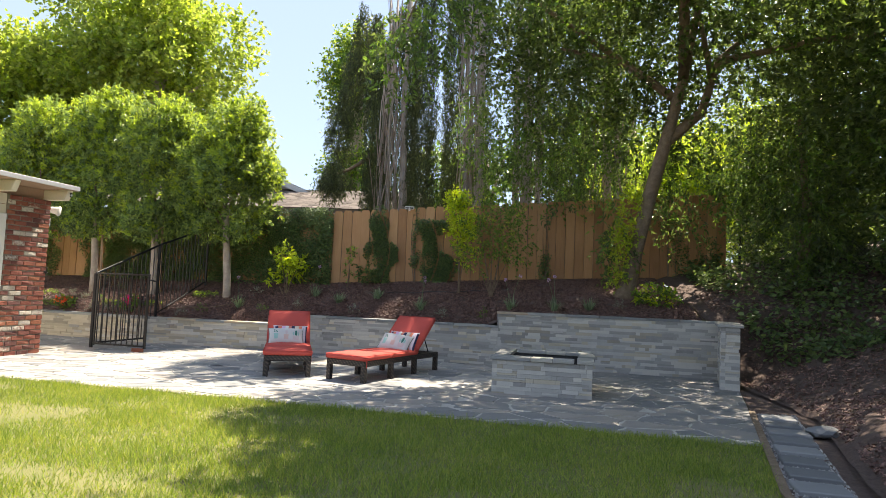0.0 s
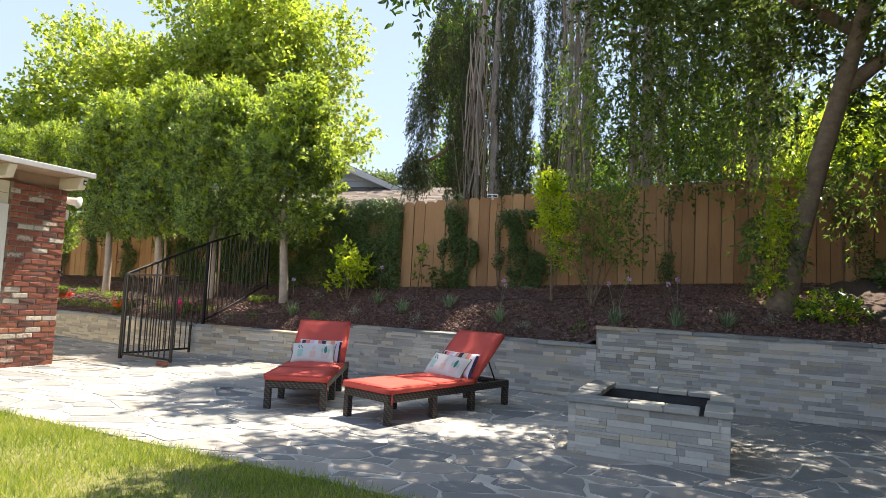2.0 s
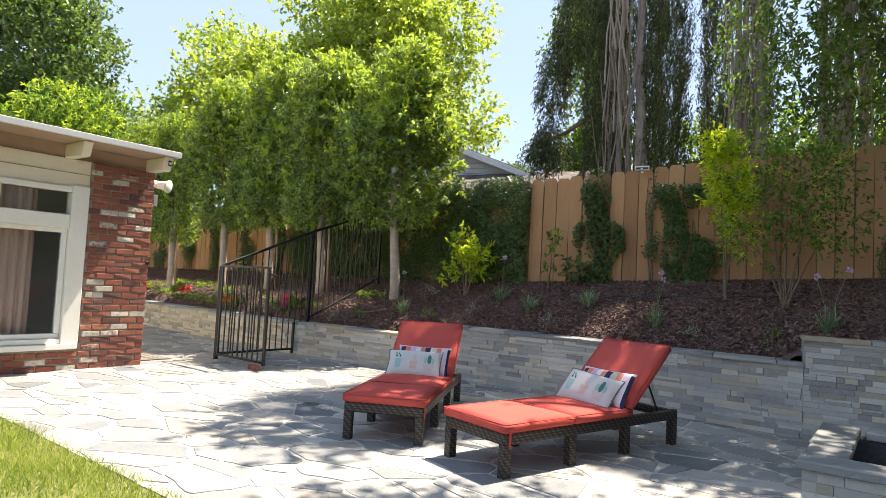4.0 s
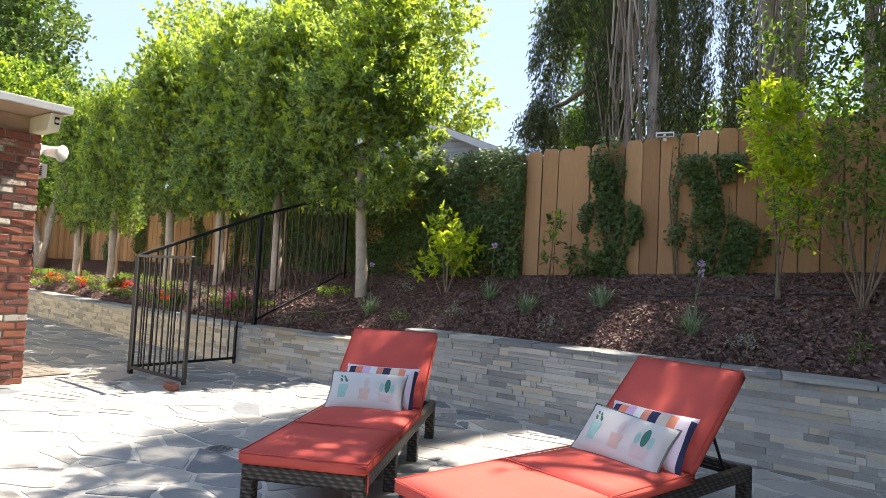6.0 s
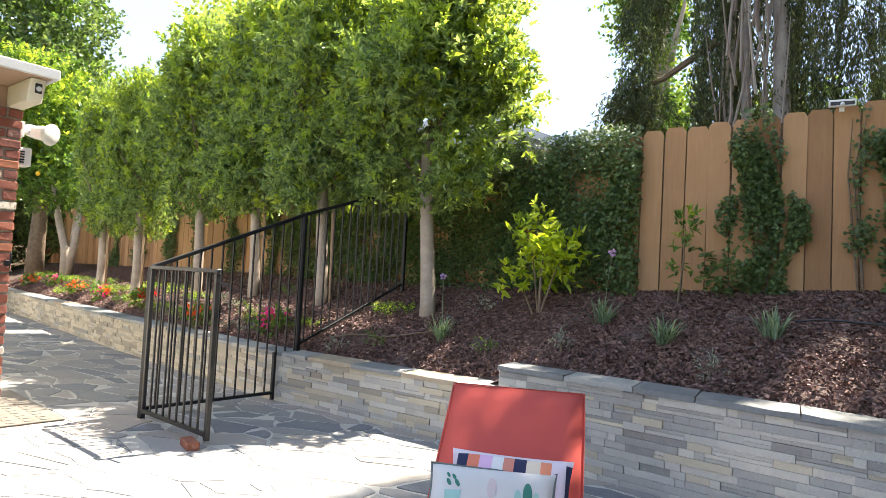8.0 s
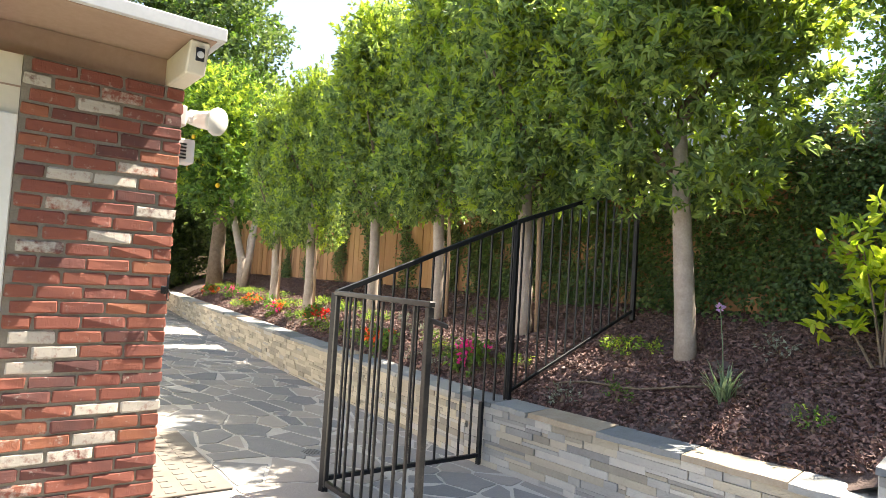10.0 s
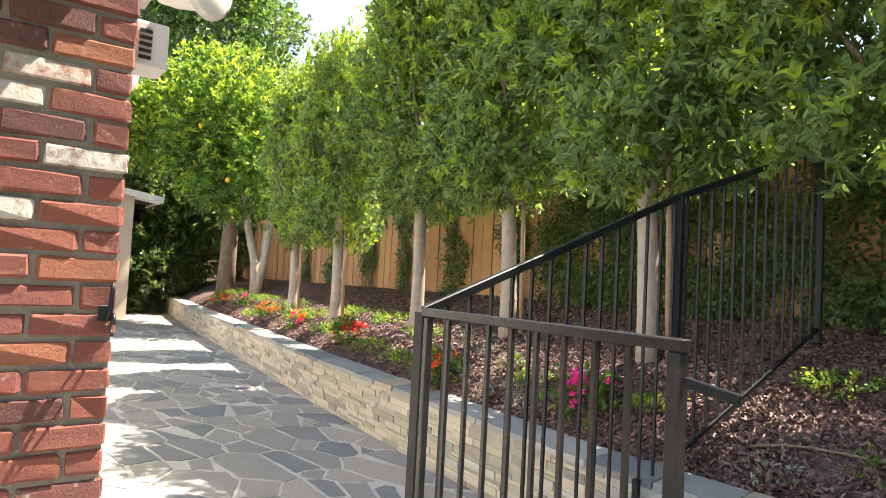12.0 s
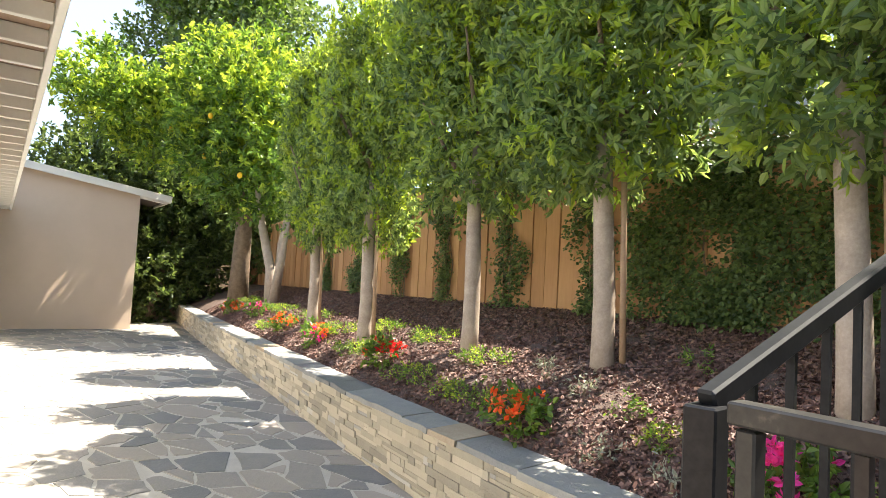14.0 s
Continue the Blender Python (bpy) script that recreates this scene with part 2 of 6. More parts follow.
def build_stripes(t, b):
    v = coords(t)
    sep = t.nodes.new("ShaderNodeSeparateXYZ")
    t.links.new(v, sep.inputs[0])
    ma = nd(t, "ShaderNodeMath")
    ma.operation = "MULTIPLY_ADD"
    t.links.new(sep.outputs[0], ma.inputs[0])
    ma.inputs[1].default_value, ma.inputs[2].default_value = 1.75, 0.5
    a = ramp(t, ma.outputs[0], [(0.0, (0.6, 0.5, 0.55)), (0.1, (0.02, 0.025, 0.07)), (0.18, (0.72, 0.2, 0.12)), (0.27, (0.68, 0.42, 0.6)), (0.37, (0.7, 0.68, 0.66)), (0.45, (0.6, 0.22, 0.16)),
                                (0.53, (0.02, 0.025, 0.07)), (0.62, (0.55, 0.48, 0.4)), (0.72, (0.74, 0.25, 0.14)), (0.8, (0.7, 0.6, 0.66)), (0.9, (0.02, 0.025, 0.07))], True)
    st = nd(t, "ShaderNodeMath")
    st.operation = "GREATER_THAN"
    t.links.new(sep.outputs[1], st.inputs[0])
    st.inputs[1].default_value = 0.125
    t.links.new(mix(t, st.outputs[0], a, (0.68, 0.6, 0.64)), b.inputs["Base Color"])
    b.inputs["Roughness"].default_value = 0.9
    bump(t, b, noise_out(t, v, 8), 0.4, 0.01)


M_STRIPES = mat("striped_fabric", build_stripes)

M_LEAF_FICUS = leaf_mat("ficus_leaf", [(0.2, (0.075, 0.125, 0.055)), (0.5, (0.175, 0.25, 0.09)), (0.8, (0.3, 0.38, 0.13))], 0.5, 0.3)
M_LEAF_NEW = leaf_mat("new_growth_leaf", [(0.2, (0.18, 0.27, 0.045)), (0.6, (0.31, 0.4, 0.06)), (0.9, (0.42, 0.48, 0.08))], 0.5)
M_LEAF_CITRUS = leaf_mat("citrus_leaf", [(0.2, (0.2, 0.31, 0.025)), (0.6, (0.4, 0.48, 0.04)), (0.9, (0.52, 0.56, 0.06))], 0.5)
M_LEAF_DARK = leaf_mat("dark_oak_leaf", [(0.2, (0.04, 0.065, 0.024)), (0.5, (0.08, 0.125, 0.042)), (0.85, (0.15, 0.205, 0.065))], 0.42)
M_LEAF_IVY = leaf_mat("ivy_leaf", [(0.2, (0.05, 0.09, 0.035)), (0.5, (0.105, 0.165, 0.06)), (0.85, (0.19, 0.26, 0.09))], 0.32)
M_LEAF_CYPRESS = leaf_mat("cypress_scale", [(0.2, (0.035, 0.05, 0.025)), (0.5, (0.07, 0.095, 0.042)), (0.85, (0.14, 0.165, 0.065))], 0.14, 0.75)
M_LEAF_PLANE = leaf_mat("plane_tree_leaf", [(0.2, (0.12, 0.18, 0.04)), (0.5, (0.24, 0.31, 0.075)), (0.85, (0.38, 0.43, 0.13))], 0.48)
M_LEAF_MID = leaf_mat("garden_leaf", [(0.2, (0.05, 0.1, 0.02)), (0.5, (0.1, 0.19, 0.035)), (0.85, (0.2, 0.3, 0.06))], 0.42)
M_GRASS = leaf_mat("grass_blade", [(0.2, (0.1, 0.17, 0.03)), (0.5, (0.21, 0.29, 0.05)), (0.75, (0.34, 0.37, 0.085)), (0.92, (0.48, 0.4, 0.17))], 0.35, 0.55)
M_BLADE = leaf_mat("blue_green_blade", [(0.2, (0.1, 0.16, 0.1)), (0.6, (0.2, 0.28, 0.18)), (0.9, (0.33, 0.4, 0.26))], 0.3)
M_SILVER = leaf_mat("silver_leaf", [(0.2, (0.16, 0.18, 0.14)), (0.6, (0.28, 0.3, 0.25)), (0.9, (0.4, 0.42, 0.36))], 0.2)
M_PURPLE = leaf_mat("lilac_petal", [(0.2, (0.4, 0.25, 0.55)), (0.8, (0.62, 0.45, 0.72))], 0.35)
M_RED = leaf_mat("red_petal", [(0.2, (0.55, 0.01, 0.02)), (0.8, (0.8, 0.04, 0.04))], 0.35)
M_ORANGE = leaf_mat("orange_petal", [(0.2, (0.75, 0.08, 0.02)), (0.8, (0.85, 0.2, 0.06))], 0.35)
M_MAGENTA = leaf_mat("magenta_petal", [(0.2, (0.6, 0.02, 0.25)), (0.8, (0.8, 0.08, 0.42))], 0.35)
M_LEMON = rough_mat("lemon_peel", [(0.3, (0.75, 0.42, 0.02)), (0.7, (0.82, 0.5, 0.04))], 6, 90, 0.5, 0.2, 0.002)


def build_glass(t, b):
    b.inputs["Base Color"].default_value = (0.97, 0.99, 0.98, 1)
    b.inputs["Roughness"].default_value = 0.02
    b.inputs["Transmission Weight"].default_value = 1.0
    b.inputs["IOR"].default_value = 1.45


M_GLASS = mat("window_glass", build_glass)

# ---- building helpers ----


def np_mesh(name, verts, quads, mats=(), index=None, smooth=False):
    """A mesh from arrays of corners and of faces with equally many corners."""
    me = bpy.data.meshes.new(name)
    verts, quads = np.asarray(verts, np.float32), np.asarray(quads, np.int32)
    n, k = quads.shape
    me.vertices.add(len(verts))
    me.vertices.foreach_set("co", verts.ravel())
    me.loops.add(n * k)
    me.loops.foreach_set("vertex_index", quads.ravel())
    me.polygons.add(n)
    me.polygons.foreach_set("loop_start", np.arange(0, n * k, k, dtype=np.int32))
    for m in mats:
        me.materials.append(m)
    if index is not None:
        me.polygons.foreach_set("material_index", np.asarray(index, np.int32))
    me.polygons.foreach_set("use_smooth", np.full(n, smooth))
    me.update(calc_edges=True)
    return me


def child(name, me, parent=None, label="", at=None):
    ob = new(name, me)
    if parent is not None:
        ob.parent = parent
    if at is not None:
        ob.matrix_basis = at
    return tagged(ob, label) if label else ob


def part(name, bm, material, parent=None, label="", at=None, smooth=False):
    me = bpy.data.meshes.new(name)
    bm.to_mesh(me)
    bm.free()
    me.materials.append(material)
    if smooth:
        me.polygons.foreach_set("use_smooth", np.full(len(me.polygons), True))
    return child(name, me, parent, label, at)


def thing(name, label, category, at=None, group="", kind=""):
    ob = new(name)
    if at is not None:
        ob.matrix_basis = at
    return tagged(ob, label, category, group, kind)


def box(lo, hi, bevel=0.0, seg=1, bm=None, at=None):
    made = bmesh.new()
    lo, hi = Vector(lo), Vector(hi)
    bmesh.ops.create_cube(made, size=1, matrix=Matrix.Translation((lo + hi) / 2) @ Matrix.Diagonal((*(hi - lo), 1)))
    if bevel:
        bmesh.ops.bevel(made, geom=list(made.edges), offset=bevel, segments=seg, affect="EDGES", profile=0.6)
    if at is not None:
        made.transform(at)
    if bm is None:
        return made
    me = bpy.data.meshes.new("scrap")
    made.to_mesh(me)
    made.free()
    bm.from_mesh(me)
    bpy.data.meshes.remove(me)
    return bm


def bar(a, b, w, d, bevel=0.0, bm=None):
    """A square bar from a to b, w across and d deep."""
    a, b = Vector(a), Vector(b)
    m = Matrix.Translation((a + b) / 2) @ (b - a).to_track_quat("Z", "Y" if abs((b - a).normalized().y) < 0.9 else "X").to_matrix().to_4x4()
    h = (b - a).length / 2
    return box((-w / 2, -d / 2, -h), (w / 2, d / 2, h), bevel, 1, bm, m)


def tube(pts, radii, seg=8, bm=None, wobble=0.0, rng=random):
    """A tapered round limb along points."""
    bm = bm or bmesh.new()
    rings = []
    pts = [Vector(p) for p in pts]
    for i, p in enumerate(pts):
        d = (pts[min(i + 1, len(pts) - 1)] - pts[max(i - 1, 0)]).normalized()
        q = Vector((0, 0, 1)).rotation_difference(d)
        ring = []
        for k in range(seg):
            a = 2 * math.pi * k / seg
            r = radii[i] * (1 + wobble * (rng.random() - 0.5))
            ring.append(bm.verts.new(p + q @ Vector((r * math.cos(a), r * math.sin(a), 0))))
        rings.append(ring)
    for r0, r1 in zip(rings, rings[1:]):
        for k in range(seg):
            bm.faces.new((r0[k], r0[(k + 1) % seg], r1[(k + 1) % seg], r1[k]))
    bm.faces.new(list(reversed(rings[0])))
    bm.faces.new(rings[-1])
    return bm


def unit(a):
    return a / np.maximum(np.linalg.norm(a, axis=-1, keepdims=True), 1e-6)


def leaf_arrays(P, D, N, L, W):
    """Folded leaves from stalk points, directions, up sides, lengths and widths: corners and four-cornered faces."""
    n = len(P)
    L, W = np.broadcast_to(L, n)[:, None], np.broadcast_to(W, n)[:, None]
    S = unit(np.cross(D, N))
    U = np.cross(S, D)
    V = np.stack([P, P + 0.3 * L * D + 0.5 * W * S + 0.16 * W * U, P + 0.72 * L * D + 0.36 * W * S + 0.1 * W * U, P + L * D - 0.1 * L * U,
                  P + 0.72 * L * D - 0.36 * W * S + 0.1 * W * U, P + 0.3 * L * D - 0.5 * W * S + 0.16 * W * U], 1).reshape(-1, 3)
    b = 6 * np.arange(n)[:, None]
    F = np.concatenate([b + [0, 1, 2, 3], b + [0, 3, 4, 5]], 1).reshape(-1, 4)
    return V, F


def leafage(name, P, D, N, L, W, mats, pick=None, small=False):
    """Leaves in one mesh; small ones are single bent-tipped lozenges."""
    if small:
        n = len(P)
        L, W = np.broadcast_to(L, n)[:, None], np.broadcast_to(W, n)[:, None]
        S = unit(np.cross(D, N))
        U = np.cross(S, D)
        V = np.stack([P, P + 0.45 * L * D + 0.56 * W * S + 0.1 * W * U, P + L * D - 0.1 * L * U, P + 0.45 * L * D - 0.56 * W * S + 0.1 * W * U], 1).reshape(-1, 3)
        return np_mesh(name, V, 4 * np.arange(n)[:, None] + [0, 1, 2, 3], mats, pick)
    V, F = leaf_arrays(P, D, N, L, W)
    return np_mesh(name, V, F, mats, None if pick is None else np.repeat(pick, 2))


def sprays(rng, O, D, k, reach, spread=0.8, lift=0.8, face=0.0):
    """k leaves along each of many twigs that start at O and go along D."""
    n = len(O)
    s = rng.random((n, k, 1))
    P = O[:, None] + D[:, None] * reach * s + rng.normal(0, 0.012, (n, k, 3))
    LD = unit(D[:, None] * 0.7 + rng.normal(0, spread, (n, k, 3)))
    LN = unit(rng.normal(0, 0.5, (n, k, 3)) + D[:, None] * face + [0, 0, lift])
    return P.reshape(-1, 3), LD.reshape(-1, 3), LN.reshape(-1, 3)


def in_blobs(rng, blobs, n, shell=0.55):
    """Twig starts and ways spread through ellipsoids (centre, radii), mostly near their skins."""
    vol = np.array([r[0] * r[1] * r[2] for c, r in blobs]) ** 0.75
    which = rng.choice(len(blobs), n, p=vol / vol.sum())
    C = np.array([b[0] for b in blobs], float)[which]
    R = np.array([b[1] for b in blobs], float)[which]
    G = unit(rng.normal(size=(n, 3)))
    rad = shell + (1 - shell) * rng.random((n, 1)) ** 0.6
    lump = 1 + 0.16 * np.sin(5 * G[:, :1] + 3 * C[:, :1]) * np.sin(6 * G[:, 2:] + C[:, 1:2] * 2) + 0.08 * rng.normal(size=(n, 1))
    return C + G * R * rad * lump, unit(G * 0.8 + [0, 0, 0.35] + rng.normal(0, 0.35, (n, 3)))


# ---- the lie of the land ----
WALL_X, WALL_Y = (-24.0, -18.5, -10.1, -5.9, -3.1, 1.1, 4.66), (16.9, 15.2, 12.76, 11.66, 11.34, 10.48, 9.92)


def wall_y(x):
    return np.interp(x, WALL_X, WALL_Y)


def fence_y(x):
    return np.interp(x, (-24.0, -2.43, 5.94), (18.9, 13.0, 13.2))


def fence_foot(x):
    return np.interp(x, (-24, -8, -2.4, 4.7, 6.0), (1.15, 1.25, 1.3, 1.69, 1.75))


def wall_top(x):
    return np.where(x < -3.1, 0.5, np.where(x < 1.1, 0.68, 0.92))


def bed_z(x, y):
    x, y = np.asarray(x, float), np.asarray(y, float)
    soft_top = np.interp(x, (-3.4, -2.9, 0.9, 1.4), (0.5, 0.68, 0.68, 0.92))
    s = np.clip((y - wall_y(x) - 0.28) / (fence_y(x) - wall_y(x) - 0.28), 0, 1.3)
    return soft_top - 0.04 + (fence_foot(x) - soft_top + 0.04) * s ** 0.75


def bank_z(x, y):
    """The slope at the patio's end."""
    x, y = np.asarray(x, float), np.asarray(y, float)
    edge = np.interp(y, (-6, 3.9, 6.6, 8.8, 10), (1.2, 3.3, 4.35, 4.62, 4.7))
    low = 0.05 + np.clip(x - edge, 0, 9) * 0.42
    high = bed_z(np.minimum(x, 4.45), np.minimum(y, 13.2)) + 0.18 * np.clip(x - 4.45, 0, 9)
    s = np.clip((y - 9.0) / 1.4, 0, 1)
    s = s * s * (3 - 2 * s)
    return np.maximum(low * (1 - s) + high * s, low * 0.9)

# ---- ground, lawn, patio base ----


def sheet(name, xs, ys, z, material, label, category, kind="structure"):
    X, Y = np.meshgrid(xs, ys)
    V = np.stack([X, Y, z(X, Y)], -1).reshape(-1, 3)
    nx, ny = len(xs), len(ys)
    i = (np.arange(ny - 1)[:, None] * nx + np.arange(nx - 1)).ravel()
    me = np_mesh(name, V, np.stack([i, i + 1, i + nx + 1, i + nx], 1), [material], None, True)
    return tagged(new(name, me), label, category, "", kind)


sheet("ground", np.linspace(-900, 900, 37), np.linspace(-900, 900, 37), lambda X, Y: X * 0 - 0.12, M_EARTH, "dry brown earth that reaches far away", "ground")

LAWN_A, LAWN_B = Vector((-5.6, 7.0)), Vector((3.25, 5.28))


def lawn_y(x):
    return LAWN_A.y + (x - LAWN_A.x) * (LAWN_B.y - LAWN_A.y) / (LAWN_B.x - LAWN_A.x)


def strip_x(y):
    """The lawn's border beside the stepping stones."""
    return np.interp(y, (-6, 3.9, 5.28, 6.7, 8.8), (0.7, 2.76, 3.25, 3.76, 4.45))


lawn = bmesh.new()
lawn.faces.new([lawn.verts.new((x, y, 0.0)) for x, y in ((-14, -9), (-0.3, -9), (2.76, 3.9), (3.25, 5.28), (-5.6, 7.0), (-14, 8.6))])
tagged(part("lawn", lawn, M_SOIL), "sunlit mown lawn with dry yellow patches", "lawn", "", "structure")

patio = bmesh.new()
patio.faces.new([patio.verts.new((x, y, 0.005)) for x, y in ((-5.6, 7.0), (3.25, 5.28), (4.45, 8.8), (4.8, 10.3), (1.1, 10.9), (-3, 11.6), (-10, 13.2), (-24, 17.3), (-26, 8.5))])
tagged(part("patio", patio, M_GROUT), "grey flagstone patio with pale mortar joints", "patio", "", "structure")

bed_xs = np.unique(np.concatenate([np.linspace(-24, -8, 120), np.linspace(-8, 4.45, 250)]))
X, S = np.meshgrid(bed_xs, np.linspace(0, 1, 44))
Y = wall_y(X) + 0.12 + S * (fence_y(X) + 0.25 - wall_y(X) - 0.12)
Z = bed_z(X, Y) + 0.02 * np.sin(7 * X + 3 * Y) * np.sin(5 * Y - 2 * X) + np.random.default_rng(3).normal(0, 0.006, X.shape)
i = (np.arange(43)[:, None] * len(bed_xs) + np.arange(len(bed_xs) - 1)).ravel()
bed = new("planting_bed", np_mesh("planting_bed", np.stack([X, Y, Z], -1).reshape(-1, 3), np.stack([i, i + 1, i + len(bed_xs) + 1, i + len(bed_xs)], 1), [M_MULCH], None, True))
tagged(bed, "sloping planting bed under dark bark mulch", "planting bed", "", "structure")

bank_xs, bank_t = np.linspace(0, 1, 60), np.linspace(-6, 22, 90)
BX, BY = np.meshgrid(bank_xs, bank_t)
BX = np.interp(BY, (-6, 3.9, 6.6, 8.8, 10, 10.2), (1.2, 3.3, 4.35, 4.5, 4.6, 4.46)) + BX ** 1.4 * 16
BZ = bank_z(BX, BY) + np.random.default_rng(4).normal(0, 0.02, BX.shape)
i = (np.arange(89)[:, None] * 60 + np.arange(59)).ravel()
bank = new("bank", np_mesh("bank", np.stack([BX, BY, BZ], -1).reshape(-1, 3), np.stack([i, i + 1, i + 61, i + 60], 1), [M_MULCH], None, True))
tagged(bank, "shady bank of dark bark mulch beside the patio", "bank", "", "structure")
sheet("ground_behind_fence", np.linspace(-60, 30, 60), np.linspace(13.3, 60, 30),
      lambda X, Y: np.where(Y < fence_y(X) + 0.2, -0.1, 1.1 + 0.0 * X), M_EARTH, "bare earth of the neighbouring plots", "ground")


def grass_blades():
    rng = np.random.default_rng(11)
    n = 280000
    y = 2.6 + rng.random(n) ** 1.0 * 5.0
    x = -7.5 + rng.random(n) * 11.0
    keep = (y < lawn_y(x) + 0.03 + 0.04 * rng.normal(size=n)) & (x < strip_x(y) - 0.02)
    bare = np.sin(1.7 * x + 0.6) * np.sin(2.3 * y + 1.1 * x) + 0.3 * np.sin(6 * x) * np.sin(5 * y)
    for cx, cy, rx, ry in ((-1.05, 2.75, 0.5, 0.16), (-4.7, 6.2, 1.0, 0.35), (-3.4, 5.2, 0.7, 0.25), (-1.9, 3.5, 0.6, 0.2)):
        bare += 1.3 * np.exp(-((x - cx) / rx) ** 2 - ((y - cy) / ry) ** 2)
    keep &= rng.random(n) > np.clip(bare - 0.35, 0, 0.85)
    x, y = x[keep], y[keep]
    n = len(x)
    P = np.stack([x, y, np.zeros(n)], 1)
    D = unit(np.stack([rng.normal(0, 0.5, n), rng.normal(0, 0.5, n), np.ones(n)], 1))
    side = unit(np.cross(D, rng.normal(size=(n, 3))))
    h = (rng.uniform(0.022, 0.06, n) * (1.15 + 0.45 * np.sin(3.1 * x + 1.7 * y) * np.sin(4.3 * y - 2.2 * x)))[:, None]
    V = np.stack([P - side * 0.0028, P + side * 0.0028, P + D * h + side * 0.0005], 1).reshape(-1, 3)
    me = np_mesh("grass", V, 3 * np.arange(n)[:, None] + [0, 1, 2], [M_GRASS])
    tagged(new("grass", me), "short yellow-green lawn grass with dry blades", "grass", "", "stuff")


grass_blades()


def mulch_chips():
    rng = np.random.default_rng(12)
    def chips(P, N):
        n = len(P)
        A = unit(np.cross(N, rng.normal(size=(n, 3))) + rng.normal(0, 0.25, (n, 3)))
        B = unit(np.cross(A, N) + rng.normal(0, 0.3, (n, 3)))
        l, w = rng.uniform(0.008, 0.026, (n, 1)), rng.uniform(0.003, 0.008, (n, 1))
        up = N * rng.uniform(0.003, 0.014, (n, 1))
        V = np.stack([P - A * l - B * w, P + A * l - B * w * 0.6, P + A * l * 0.9 + B * w + up, P - A * l * 0.8 + B * w * 0.8 + up], 1)
        V += N[:, None] * 0.012
        return V.reshape(-1, 3)
    n = 210000
    x = np.concatenate([rng.uniform(-7.5, 4.4, int(n * 0.68)), rng.uniform(-20, -7.5, n - int(n * 0.68))])
    y = wall_y(x) + 0.3 + rng.random(n) * (fence_y(x) - wall_y(x) - 0.3)
    P = np.stack([x, y, bed_z(x, y)], 1)
    N = unit(np.stack([rng.normal(0, 0.25, n), rng.normal(-0.3, 0.25, n), np.ones(n)], 1))
    me = np_mesh("bark_chips", chips(P, N), 4 * np.arange(n)[:, None] + [0, 1, 2, 3], [M_CHIP])
    tagged(new("bark_chips", me), "dark reddish-brown bark mulch chips on the bed", "mulch", "", "stuff")
    n = 22000
    y = rng.uniform(2.5, 11.5, n)
    x = np.interp(y, (-6, 3.9, 6.6, 8.8, 10), (1.25, 3.4, 4.4, 4.6, 4.7)) + rng.random(n) ** 1.3 * 4
    P = np.stack([x, y, bank_z(x, y)], 1)
    N = unit(np.stack([rng.normal(-0.4, 0.25, n), rng.normal(0, 0.25, n), np.ones(n)], 1))
    me = np_mesh("bark_chips", chips(P, N), 4 * np.arange(n)[:, None] + [0, 1, 2, 3], [M_CHIP])
    tagged(new("bark_chips", me), "brown bark mulch chips on the shady bank", "mulch", "", "stuff")


mulch_chips()

# ---- retaining wall ----


def wall_core(name, x0, x1, label):
    xs = sorted({x0, x1, *[x for x in WALL_X if x0 < x < x1]})
    bm = bmesh.new()
    h = float(wall_top((x0 + x1) / 2)) - 0.035
    for a, b in zip(xs, xs[1:]):
        ya, yb = float(wall_y(a)), float(wall_y(b))
        low = [bm.verts.new((x, y, -0.1)) for x, y in ((a, ya + 0.02), (b, yb + 0.02), (b, yb + 0.3), (a, ya + 0.3))]
        top = [bm.verts.new((v.co.x, v.co.y, h)) for v in low]
        for k in range(4):
            bm.faces.new((low[k], low[(k + 1) % 4], top[(k + 1) % 4], top[k]))
        bm.faces.new(top)
    return tagged(part(name, bm, M_GROUT), label, "retaining wall", "", "structure")


WALL_LOW = wall_core("retaining_wall_west", -24, -3.1, "low retaining wall faced with thin stacked stone")
WALL_MID = wall_core("retaining_wall_middle", -3.1, 1.1, "retaining wall of thin grey stacked stone under slate caps")
WALL_HIGH = wall_core("retaining_wall_east", 1.1, 4.66, "taller retaining wall of grey stacked stone")

block_cache = {}


def block_mesh(length, height, depth, tan):
    key = (round(length, 2), round(height, 3), round(depth, 3), tan)
    if key not in block_cache:
        bm = box((-length / 2, -depth, -height / 2), (length / 2, 0.05, height / 2), 0.002)
        me = bpy.data.meshes.new("stone")
        bm.to_mesh(me)
        bm.free()
        me.materials.append(M_LEDGER_TAN if tan else M_LEDGER_OB)
        block_cache[key] = me
    return block_cache[key]


def stone_rows(rng, length, height, course=0.05, lo=0.12, hi=0.42):
    """Stacked stones over a face: middle along, middle up, length, height and how far each stands out."""
    rows = max(1, round(height / course))
    c = height / rows
    for r in range(rows):
        s = -rng.random() * 0.2
        while s < length:
            l = rng.choice((0.06, 0.1, 0.15, 0.2, 0.26, 0.34, 0.42))
            a, b = max(s, 0), min(s + l, length)
            if b - a > 0.03:
                if rng.random() < 0.2:
                    for q in (0.25, 0.75):
                        yield (a + b) / 2, (r + q) * c, b - a - 0.0015, c / 2 - 0.001, rng.choice((0.0, 0.003, 0.009))
                else:
                    yield (a + b) / 2, (r + 0.5) * c, b - a - 0.0015, c - 0.001, rng.choice((0.0, 0.004, 0.008, 0.013))
            s += l


